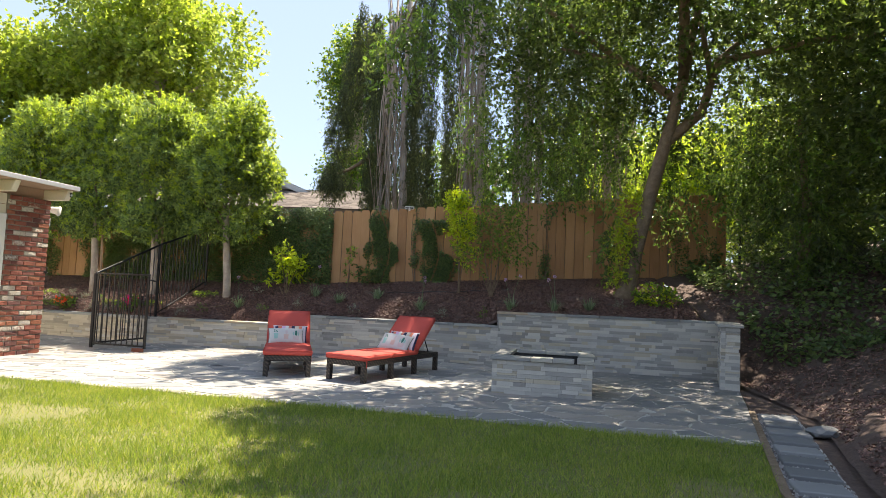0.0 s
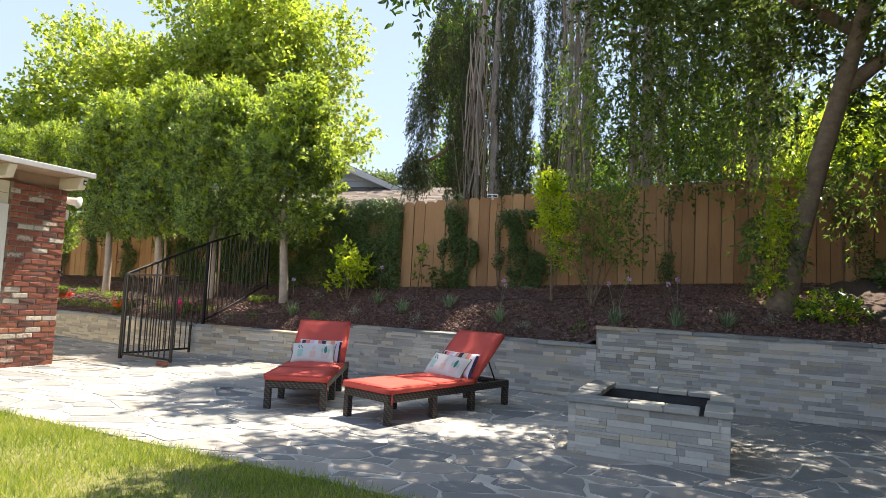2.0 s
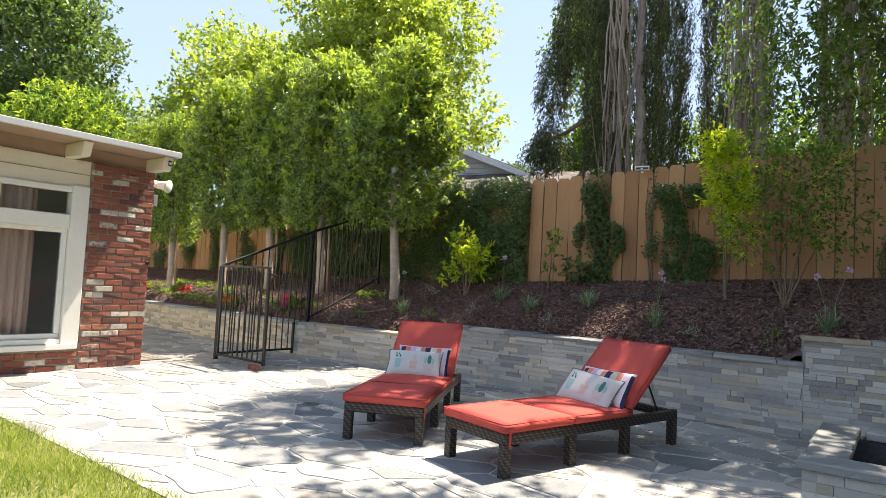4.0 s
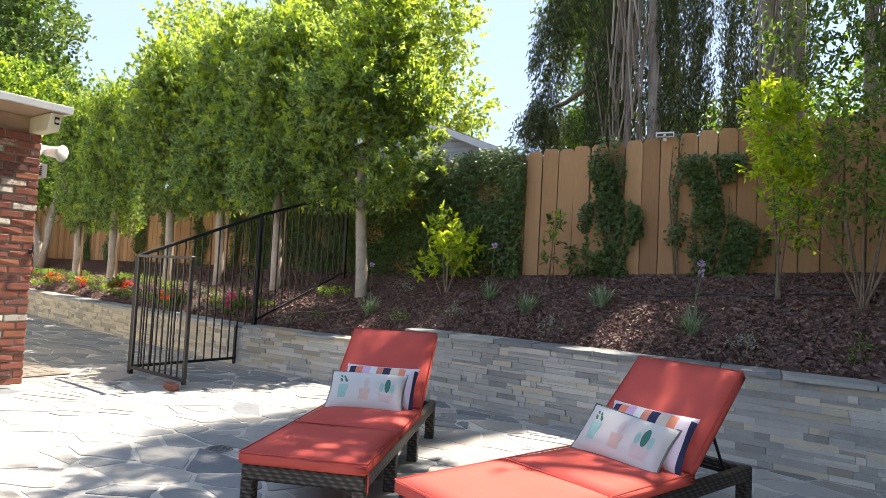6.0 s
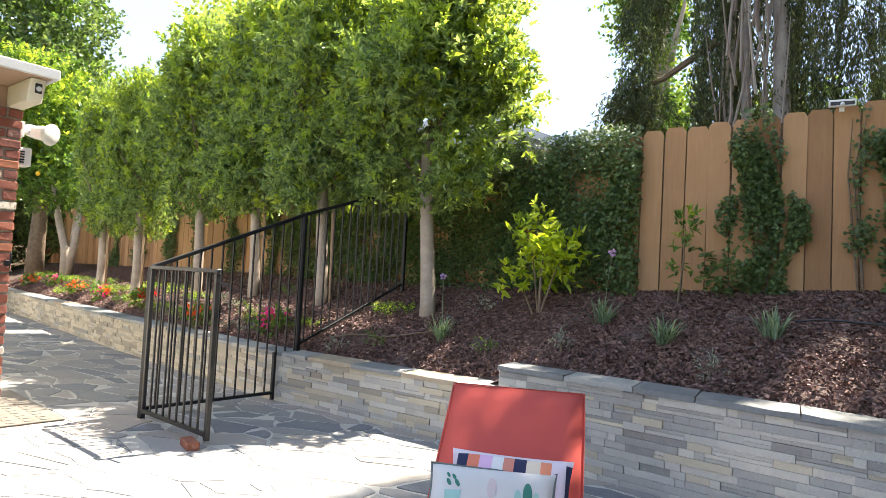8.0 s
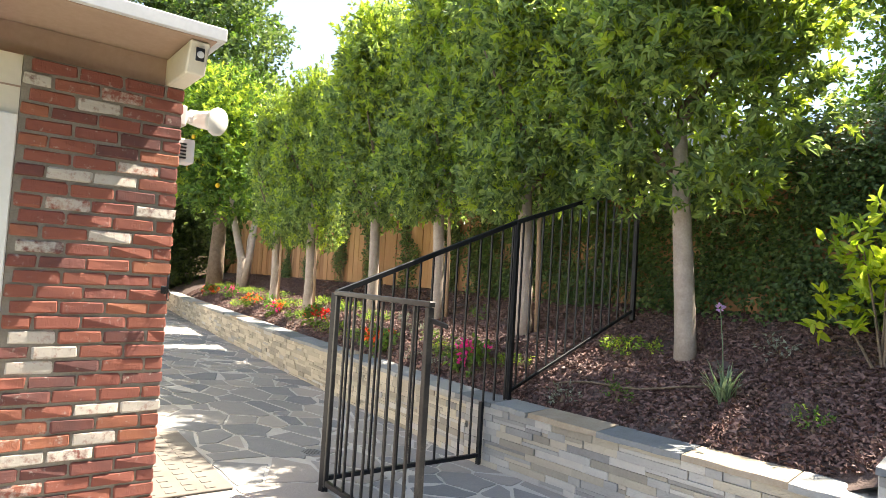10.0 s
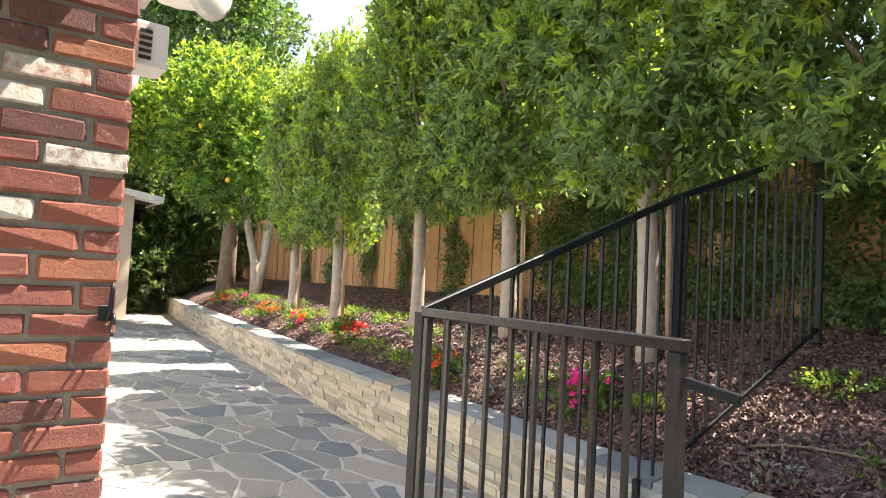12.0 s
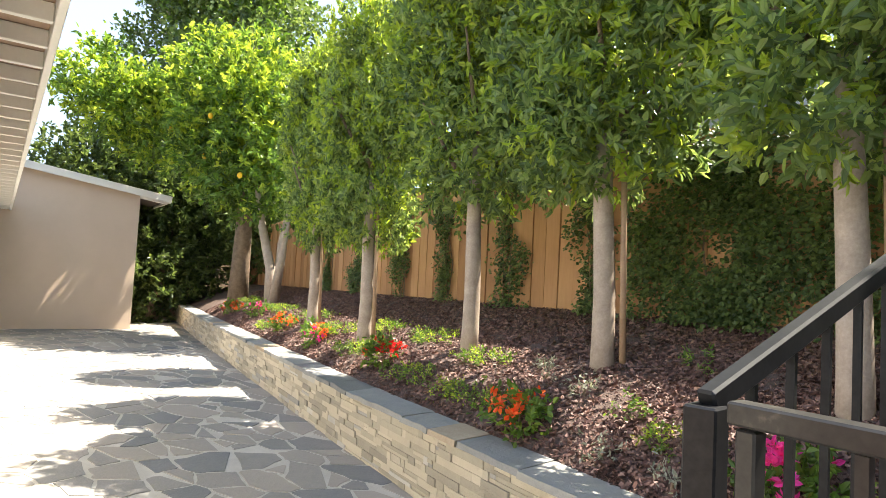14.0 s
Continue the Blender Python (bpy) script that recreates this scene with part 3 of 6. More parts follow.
def join_boxes(name, rows, mats, index, parent, label):
    """Many stones in one mesh: each row is a pose and three half sizes."""
    corner = np.array([(x, y, z) for x in (-1, 1) for y in (-1, 1) for z in (-1, 1)], float)
    face = np.array([(0, 1, 3, 2), (4, 6, 7, 5), (0, 4, 5, 1), (2, 3, 7, 6), (0, 2, 6, 4), (1, 5, 7, 3)])
    V = np.concatenate([corner * h @ np.array(m.to_3x3()).T + np.array(m.translation) for m, h in rows])
    F = (8 * np.arange(len(rows))[:, None, None] + face).reshape(-1, 4)
    ob = child(name, np_mesh(name, V, F, mats, np.repeat(index, 6)), parent, label)
    return tagged(ob, "", "", "", "stuff")


def face_wall(parent, x0, x1, height, near, rng, tan_below=-99.0):
    xs = sorted({x0, x1, *[x for x in WALL_X if x0 < x < x1]})
    rest, tone, count = [], [], 0
    for a, b in zip(xs, xs[1:]):
        p, q = Vector((a, wall_y(a), 0)), Vector((b, wall_y(b), 0))
        way = (q - p).normalized()
        turn = math.degrees(math.atan2(way.y, way.x))
        for s, z, l, h, out in stone_rows(rng, (q - p).length, height):
            at = p + way * s
            m = pose(at.x, at.y, z, 0, 0, turn)
            tan = rng.random() < (0.92 if at.x < tan_below else 0.12 if at.x > -3.1 else 0.4)
            if near[0] < at.x < near[1] and count < 300:
                count += 1
                child("stone", block_mesh(l, h, 0.008 + out, tan), parent, "", m)
            else:
                rest.append((m @ Matrix.Translation((0, 0.02 - out / 2 - 0.004, 0)), Vector((l / 2, 0.024 + out / 2, h / 2))))
                tone.append(1 if tan else 0)
    join_boxes("far_stones", rest, [M_LEDGER, M_LEDGER_TAN_ISL], tone, parent, "")


M_LEDGER_TAN_ISL = rough_mat("tan_ledger_stone_far", [(0.2, (0.3, 0.27, 0.22)), (0.5, (0.46, 0.41, 0.32)), (0.8, (0.58, 0.52, 0.41))], 7, 60, 0.85, 1.0, 0.014, "island")


def cap_stones(parent, x0, x1, z, rng):
    x = x0
    while x < x1 - 0.05:
        l = min(rng.uniform(0.28, 0.62), x1 - x)
        if x1 - x - l < 0.15:
            l = x1 - x
        a, b = x + 0.004, x + l - 0.004
        bm = bmesh.new()
        mid = (a + b) / 2
        way = Vector((b - a, float(wall_y(b) - wall_y(a)), 0)).normalized()
        front = [(a + (b - a) * k / 4, float(wall_y(a + (b - a) * k / 4)) - rng.uniform(0.02, 0.05)) for k in range(5)]
        back = [(b, float(wall_y(b)) + 0.3), (a, float(wall_y(a)) + 0.3)]
        low = [bm.verts.new((px, py, z - 0.035)) for px, py in front + back]
        high = [bm.verts.new((px - way.y * -0.0, py + (0.006 if k < 5 else 0), z + rng.uniform(-0.004, 0.004))) for k, (px, py) in enumerate(front + back)]
        bm.faces.new(high)
        bm.faces.new(list(reversed(low)))
        for k in range(7):
            bm.faces.new((low[k], low[(k + 1) % 7], high[(k + 1) % 7], high[k]))
        part("cap_stone", bm, M_RUST if rng.random() < 0.08 else M_CAP, parent)
        x += l


# ---- fence ----
def fence_run(name, x0, x1, top, label, pitch=0.225, rng=None):
    way = Vector((x1 - x0, float(fence_y(x1) - fence_y(x0)), 0))
    turn = math.degrees(math.atan2(way.y, way.x))
    ob = thing(name, label, "fence", None, "", "structure")
    n = round(way.length / pitch)
    for k in range(n):
        x = x0 + (x1 - x0) * (k + 0.5) / n
        h = float(top(x) - fence_foot(x)) + 0.12 + rng.uniform(-0.012, 0.012)
        w = pitch * 0.5 - 0.006
        bm = bmesh.new()
        out = [(-w, 0), (w, 0), (w, h - 0.045), (w - 0.03, h), (-w + 0.03, h), (-w, h - 0.045)]
        f = [bm.verts.new((px, -0.011, pz)) for px, pz in out]
        b = [bm.verts.new((px, 0.011, pz)) for px, pz in out]
        bm.faces.new(f)
        bm.faces.new(list(reversed(b)))
        for j in range(6):
            bm.faces.new((f[j], b[j], b[(j + 1) % 6], f[(j + 1) % 6]))
        part("board", bm, M_FENCE, ob, "", pose(x, float(fence_y(x)) + (0.008 if k % 2 else 0), float(fence_foot(x)) - 0.12, rng.uniform(-0.4, 0.4), rng.uniform(-0.35, 0.35), turn))
    # Added dark sheets behind the boards stand in for shade in the laps.
    for k in range(6):
        a, b = [x0 + (x1 - x0) * (k + e) / 6 for e in (0, 1)]
        bm = bmesh.new()
        lo = [bm.verts.new((x, float(fence_y(x)) + d, float(fence_foot(x)) - 0.1)) for x, d in ((a, 0.028), (b, 0.028), (b, 0.05), (a, 0.05))]
        hi = [bm.verts.new((v.co.x, v.co.y, float(top(v.co.x)) - 0.07)) for v in lo]
        for j in range(4):
            bm.faces.new((lo[j], lo[(j + 1) % 4], hi[(j + 1) % 4], hi[j]))
        bm.faces.new(hi)
        part("backing_board", bm, M_BARK_BROWN, ob)
    for frac in (0.15, 0.5, 0.85):
        a, b = [(x, float(fence_y(x)) + 0.07, float(fence_foot(x) + frac * (top(x) - fence_foot(x)))) for x in (x0, x1)]
        part("rail", bar(a, b, 0.04, 0.09), M_FENCE, ob)
    x = x0 + 0.1
    while x < x1:
        part("post", box((x - 0.045, float(fence_y(x)) + 0.08, float(fence_foot(x)) - 0.2), (x + 0.045, float(fence_y(x)) + 0.17, float(top(x)) - 0.05), 0.004), M_FENCE, ob)
        x += 2.4
    return ob


rng = random.Random(5)
fence_run("fence_east", -2.43, 5.94, lambda x: 2.85 + (x + 2.43) * 0.081, "brown stained vertical board fence with dog-eared tops", 0.2, rng)
fence_run("fence_west", -23.5, -2.43, lambda x: 2.83 + 0 * x, "orange-brown board fence behind the row of trees", 0.225, rng)

# ---- house ----
HOUSE = pose(-6.14, 9.28, 0, 0, 0, -9.55)
house = thing("house", "single-storey brick and stucco house with exposed roof beams", "house", HOUSE, "", "structure")


def house_part(name, lo, hi, material, label="", bevel=0.0, parent=None):
    return part(name, box(lo, hi, bevel), material, parent or house, label)


house_part("brick_backing", (-0.3, -0.77, 0), (-0.011, -0.012, 2.42), M_MORTAR)
house_part("sill_wall_backing", (-0.3, -6.6, 0), (-0.014, -0.772, 0.25), M_MORTAR)
brick_cache = {}


def brick_piece(l, rng):
    key = (round(l, 3), rng.randrange(6))
    if key not in brick_cache:
        bm = box((-0.09, -l / 2, -0.0308), (0, l / 2, 0.0308), 0.007)
        for v in bm.verts:
            v.co += Vector((rng.uniform(-1, 1), rng.uniform(-1, 1), rng.uniform(-1, 1))) * 0.0042
        me = bpy.data.meshes.new("brick")
        bm.to_mesh(me)
        bm.free()
        me.materials.append(M_BRICK)
        brick_cache[key] = me
    return brick_cache[key]


def lay_bricks(y0, y1, z0, z1, rng, brick_len=0.212, course=0.0756):
    rows = round((z1 - z0) / course)
    for r in range(rows):
        z = z0 + (r + 0.5) * course
        y = y1 - 0.0
        first = True
        while y > y0 + 0.03:
            l = brick_len / 2 if first and r % 2 else brick_len
            l = min(l, y - y0)
            child("brick", brick_piece(l - 0.013, rng), house, "", Matrix.Translation((rng.uniform(-0.004, 0.004), y - l / 2 + rng.uniform(-0.002, 0.002), z)))
            y -= l
            first = False


house_part("pier_return", (-0.35, -0.012, 0), (-0.095, -0.003, 2.42), M_BRICK)
# window wall
house_part("wall_header", (-0.2, -6.6, 2.1), (-0.03, -0.772, 2.42), M_CREAM, "cream rough-sawn timber header")
for z in (2.26, ):
    house_part("header_groove", (-0.03, -6.6, z - 0.004), (-0.024, -0.772, z + 0.004), M_SOFFIT)
window = thing("window_1", "white-framed picture window with transom above and curtains behind", "window", HOUSE, "", "structure")
for name, lo, hi in (("window_frame", (-0.14, -0.96, 0.27), (0.0, -0.772, 2.12)), ("window_sill", (-0.16, -6.6, 0.25), (0.03, -0.79, 0.31)), ("window_frame", (-0.14, -6.6, 1.62), (-0.005, -0.962, 1.78)),
                     ("window_frame", (-0.14, -6.6, 2.04), (-0.005, -0.962, 2.1)), ("window_frame", (-0.14, -6.6, 0.312), (-0.012, -0.962, 0.37)), ("mullion", (-0.14, -2.72, 0.372), (-0.012, -2.6, 1.618)),
                     ("mullion", (-0.14, -1.72, 1.782), (-0.012, -1.66, 2.038)), ("mullion", (-0.14, -2.72, 1.782), (-0.012, -2.6, 2.038)), ("mullion", (-0.14, -4.6, 0.372), (-0.012, -4.48, 2.038))):
    part(name, box(lo, hi, 0.006), M_WHITE, window)
for y0, y1, z0, z1 in ((-2.6, -1.02, 0.43, 1.57), (-4.48, -2.72, 0.37, 1.62), (-1.66, -0.99, 1.8, 2.02), (-2.6, -1.72, 1.8, 2.02), (-4.48, -2.72, 1.8, 2.02)):
    pane = part("pane", box((-0.085, y0, z0), (-0.08, y1, z1)), M_GLASS, window)
    pane.visible_shadow = False
for y0, y1, z0, z1 in ((-2.598, -0.964, 0.372, 1.618),):
    fr = bmesh.new()
    for lo, hi in (((-0.1, y0, z0), (-0.05, y1, z0 + 0.055)), ((-0.1, y0, z1 - 0.05), (-0.05, y1, z1)), ((-0.1, y0, z0 + 0.055), (-0.05, y0 + 0.055, z1 - 0.05)), ((-0.1, y1 - 0.055, z0 + 0.055), (-0.05, y1, z1 - 0.05))):
        box(lo, hi, 0.004, 1, fr)
    part("sash", fr, M_WHITE, window)
curtain = thing("curtain", "beige floor-length curtain behind the picture window", "curtain", HOUSE)
cv = []
for k in range(161):
    y = -2.6 + 1.36 * k / 160
    cv.append((-0.22 + 0.035 * math.sin(k * 0.55) + 0.012 * math.sin(k * 1.7), y))
V = np.array([(x, y, z) for z in (0.05, 2.2) for x, y in cv] + [(x - 0.004, y, z) for z in (0.05, 2.2) for x, y in cv])
F = [(k, k + 1, 161 + k + 1, 161 + k) for k in range(160)] + [(322 + k, 483 + k, 483 + k + 1, 322 + k + 1) for k in range(160)]
child("curtain_cloth", np_mesh("curtain_cloth", V, F, [M_CURTAIN], None, True), curtain)
part("curtain_rod", bar((-0.4, -3.0, 2.22), (-0.4, -0.5, 2.22), 0.025, 0.025, 0.004), M_WHITE, curtain)
# closed rooms behind
house_part("room_floor", (-6, -6.6, 0.0), (-0.3, -0.1, 0.05), M_ROOM)
house_part("room_back_wall", (-6.2, -6.6, 0), (-6, -0.1, 2.42), M_ROOM)
house_part("room_side_wall", (-6, -6.8, 0), (-0.03, -6.602, 2.42), M_ROOM)
tagged(part("ceiling", box((-6, -6.6, 2.425), (-0.2, -0.1, 2.47)), M_ROOM, None, "", HOUSE), "white plaster ceiling of the room", "ceiling", "", "structure")
house_part("north_wall", (-15.7, -0.22, 0), (-0.36, -0.05, 2.5), M_WHITE, "white painted siding wall")
house_part("corner_trim", (-0.5, -0.048, 0), (-0.352, 0.012, 2.42), M_WHITE)
# roof over the window wall
roof = house_part("roof", (-8, -8.0, 2.585), (0.44, 0.02, 2.62), M_SOFFIT, "tan board roof deck on white beams")
part("roof_edge", box((0.41, -8.0, 2.588), (0.47, 0.06, 2.655), 0.004), M_METALEDGE, roof)
part("roof_edge", box((-2.3, 0.022, 2.588), (0.408, 0.06, 2.655), 0.004), M_METALEDGE, roof)
part("roofing", box((-8, -8.0, 2.622), (0.408, 0.018, 2.65)), M_ROOFING, roof)
for k in range(8):
    y = -0.05 - 0.95 * k
    bm = box((-0.55, y - 0.05, 2.42), (0.4, y + 0.05, 2.583), 0.008)
    for v in bm.verts:
        if v.co.x > 0.35 and v.co.z < 2.46:
            v.co.x -= 0.06
    part("beam", bm, M_CREAM, roof)
house_part("eave_blocking", (-0.2, -8, 2.42), (-0.06, -0.02, 2.583), M_SOFFIT)
# eave along the side passage
eave = house_part("side_eave", (-15.7, -0.1, 2.62), (-2.3, 0.36, 2.65), M_SOFFIT, "tan board eave with white rafters")
part("fascia", box((-15.7, 0.362, 2.52), (-2.26, 0.4, 2.7), 0.004), M_WHITE, eave)
part("fascia", box((-2.298, -0.1, 2.52), (-2.26, 0.36, 2.7), 0.004), M_WHITE, eave)
for k in range(33):
    x = -2.42 - 0.41 * k
    part("rafter", box((x - 0.02, -0.048, 2.53), (x + 0.02, 0.36, 2.618), 0.003), M_WHITE, eave)
garage = thing("stucco_wing", "tan stucco wing with white sloping roof edge", "house wing", HOUSE, "", "structure")
bm = bmesh.new()
ring = [(-15.72, -0.3), (-15.72, 2.88), (-20.5, 2.88), (-20.5, -0.3)]
low = [bm.verts.new((x, y, -0.05)) for x, y in ring]
high = [bm.verts.new((x, y, 3.17 + (2.88 - y) * 0.145)) for x, y in ring]
for k in range(4):
    bm.faces.new((low[k], low[(k + 1) % 4], high[(k + 1) % 4], high[k]))
bm.faces.new(high)
part("wall", bm, M_STUCCO, garage)
tilt = math.degrees(math.atan(0.145))
part("roof", box((-5.1, -3.5, 0.0), (0.18, 0.62, 0.06)), M_ROOFING, garage, "", pose(-15.72, 2.88, 3.185, -tilt, 0, 0))
part("fascia", box((0.182, -3.5, -0.06), (0.22, 0.66, 0.1), 0.004), M_WHITE, garage, "", pose(-15.72, 2.88, 3.185, -tilt, 0, 0))
part("fascia", box((-5.1, 0.622, -0.06), (0.18, 0.66, 0.1), 0.004), M_WHITE, garage, "", pose(-15.72, 2.88, 3.185, -tilt, 0, 0))
part("rafter_tail", box((-0.02, 0.0, -0.1), (0.1, 0.6, -0.003), 0.004), M_WHITE, garage, "", pose(-15.72, 2.88, 3.185, -tilt, 0, 0))

# ---- fire pit ----
PIT = pose(0.94, 7.5, 0, 0, 0, -9.55)
pit = thing("fire_pit", "square fire pit of grey stacked stone with slate cap", "fire pit", PIT)
for lo, hi in (((0.02, 0.02, 0), (1.19, 0.15, 0.415)), ((0.02, 1.06, 0), (1.19, 1.19, 0.415)), ((0.02, 0.15, 0), (0.15, 1.06, 0.415)), ((1.06, 0.15, 0), (1.19, 1.06, 0.415))):
    part("core", box(lo, hi), M_CHARRED, pit)

part("basin", box((0.151, 0.151, 0), (1.059, 1.059, 0.12)), M_CHARRED, pit, "ash-dark gravel basin")
rng = random.Random(8)
for k in range(4):
    side = pose(0.605, 0.605, 0, 0, 0, 90 * k) @ Matrix.Translation((-0.605, -0.585, 0))
    for s, z, l, h, out in stone_rows(rng, 1.21, 0.415):
        child("stone", block_mesh(l, h, 0.008 + out * 0.6, rng.random() < 0.15), pit, "", side @ Matrix.Translation((s, -0.006, z)))
    s = 0.0
    while s < 1.02:
        l = rng.choice((0.26, 0.38, 0.5))
        l = min(l, 1.02 - s) if 1.02 - s - l > 0.15 else 1.02 - s
        bm = box((-0.025 + s + 0.003, -0.045 + rng.uniform(-0.01, 0.01), 0.418), (-0.025 + s + l - 0.003, 0.155 + rng.uniform(-0.012, 0.012), 0.462 + rng.uniform(-0.004, 0.004)), 0.006)
        part("cap_stone", bm, M_CAP, pit, "", side)
        s += l

# ---- loungers and pillows ----


def lounger(at, label):
    W, ob = 0.62, thing("sun_lounger", label, "sun lounger", at, "pair of loungers")
    back = pose(0, 1.31, 0.29, 42, 0, 0)
    for k, y in enumerate((0.0, 0.63, 1.25, 1.88)):
        for x in (0.0, W - 0.065):
            part("leg", box((x, y, 0), (x + 0.065, y + 0.065, 0.285 if k == 3 else 0.22), 0.006), M_WICKER, ob)
    for x in (0.0, W - 0.05):
        part("side_rail", box((x, 0.055, 0.215), (x + 0.05, 1.945, 0.29), 0.008), M_WICKER, ob)
    part("front_rail", box((0.0, 0.0, 0.215), (W, 0.053, 0.29), 0.008), M_WICKER, ob)
    part("back_rail", box((0.052, 1.89, 0.22), (W - 0.052, 1.945, 0.285), 0.008), M_WICKER, ob)
    for y in (0.4, 0.8, 1.2):
        part("slat", box((0.052, y, 0.24), (W - 0.052, y + 0.05, 0.27)), M_IRON, ob)
    fr = bmesh.new()
    for lo, hi in (((0.02, 0.0, -0.005), (0.06, 0.66, 0.02)), ((W - 0.06, 0.0, -0.005), (W - 0.02, 0.66, 0.02)), ((0.06, 0.6, -0.005), (W - 0.06, 0.66, 0.02)), ((0.06, 0.3, 0), (W - 0.06, 0.33, 0.018))):
        box(lo, hi, 0.004, 1, fr)
    part("backrest_frame", fr, M_WICKER, ob, "", back)
    for x in (0.09, W - 0.09):
        part("strut", bar((x, 1.63, 0.54), (x, 1.8, 0.262), 0.014, 0.014, 0.003), M_IRON, ob)
    part("strut_bar", bar((0.05, 1.8, 0.262), (W - 0.05, 1.8, 0.262), 0.018, 0.018, 0.003), M_IRON, ob)

    def cushion(name, y0, y1, thick, m):
        bm = box((-0.008, y0, 0.0), (W + 0.008, y1, thick))
        bmesh.ops.subdivide_edges(bm, edges=list(bm.edges), cuts=6, use_grid_fill=True)
        cx, cy = W / 2, (y0 + y1) / 2
        for v in bm.verts:
            u, w = (v.co.x - cx) / (W / 2 + 0.008), (v.co.y - cy) / ((y1 - y0) / 2)
            if v.co.z > thick * 0.5:
                v.co.z += 0.016 * (1 - u ** 4) * (1 - w ** 4) - 0.004 + 0.003 * math.sin(9 * v.co.x + 5 * v.co.y)
            if abs(u) > 0.99 or abs(w) > 0.99:
                k = math.sin(math.pi * v.co.z / thick) * 0.008
                v.co.x += k * (1 if u > 0.99 else -1 if u < -0.99 else 0)
                v.co.y += k * (1 if w > 0.99 else -1 if w < -0.99 else 0)
        sharp = [e for e in bm.edges if len(e.link_faces) == 2 and e.calc_face_angle() > 0.9]
        bmesh.ops.bevel(bm, geom=sharp, offset=0.009, segments=3, affect="EDGES")
        return part(name, bm, M_CORAL, ob, "coral red outdoor cushion", m, True)

    foot = cushion("foot_cushion", -0.01, 0.655, 0.062, Matrix.Translation((0, 0, 0.292)))
    seat = cushion("seat_cushion", 0.662, 1.32, 0.062, Matrix.Translation((0, 0, 0.292)))
    backrest = cushion("back_cushion", 0.03, 0.7, 0.062, back @ Matrix.Translation((0, 0, 0.022)))
    part("strap", box((W + 0.001, 0.03, -0.092), (W + 0.005, 0.05, 0.008)), M_CORAL, foot, "coral tie strap")
    for cushion_part, y0, y1 in ((foot, -0.01, 0.655), (seat, 0.662, 1.32), (backrest, 0.03, 0.7)):
        edge = [(-0.01, y0, 0.058), (W + 0.01, y0, 0.058), (W + 0.01, y1, 0.058), (-0.01, y1, 0.058), (-0.01, y0, 0.058)]
        part("piping", tube(edge, [0.004] * 5, 6), M_CORAL, cushion_part, "", None, True)
    return ob


def pillow_height(u, v, thick):
    return thick * (max(0.0, 1 - abs(u) ** 2.6) * max(0.0, 1 - abs(v) ** 2.6)) ** 0.5


def pillow_at(u, v, w, h, thick, side=1):
    pinch = 1 - 0.05 * (1 - u * u) * abs(v) ** 3
    pinch_u = 1 - 0.06 * (1 - v * v) * abs(u) ** 3
    return Vector((u * w / 2 * pinch_u, v * h / 2 * pinch, side * pillow_height(u, v, thick)))


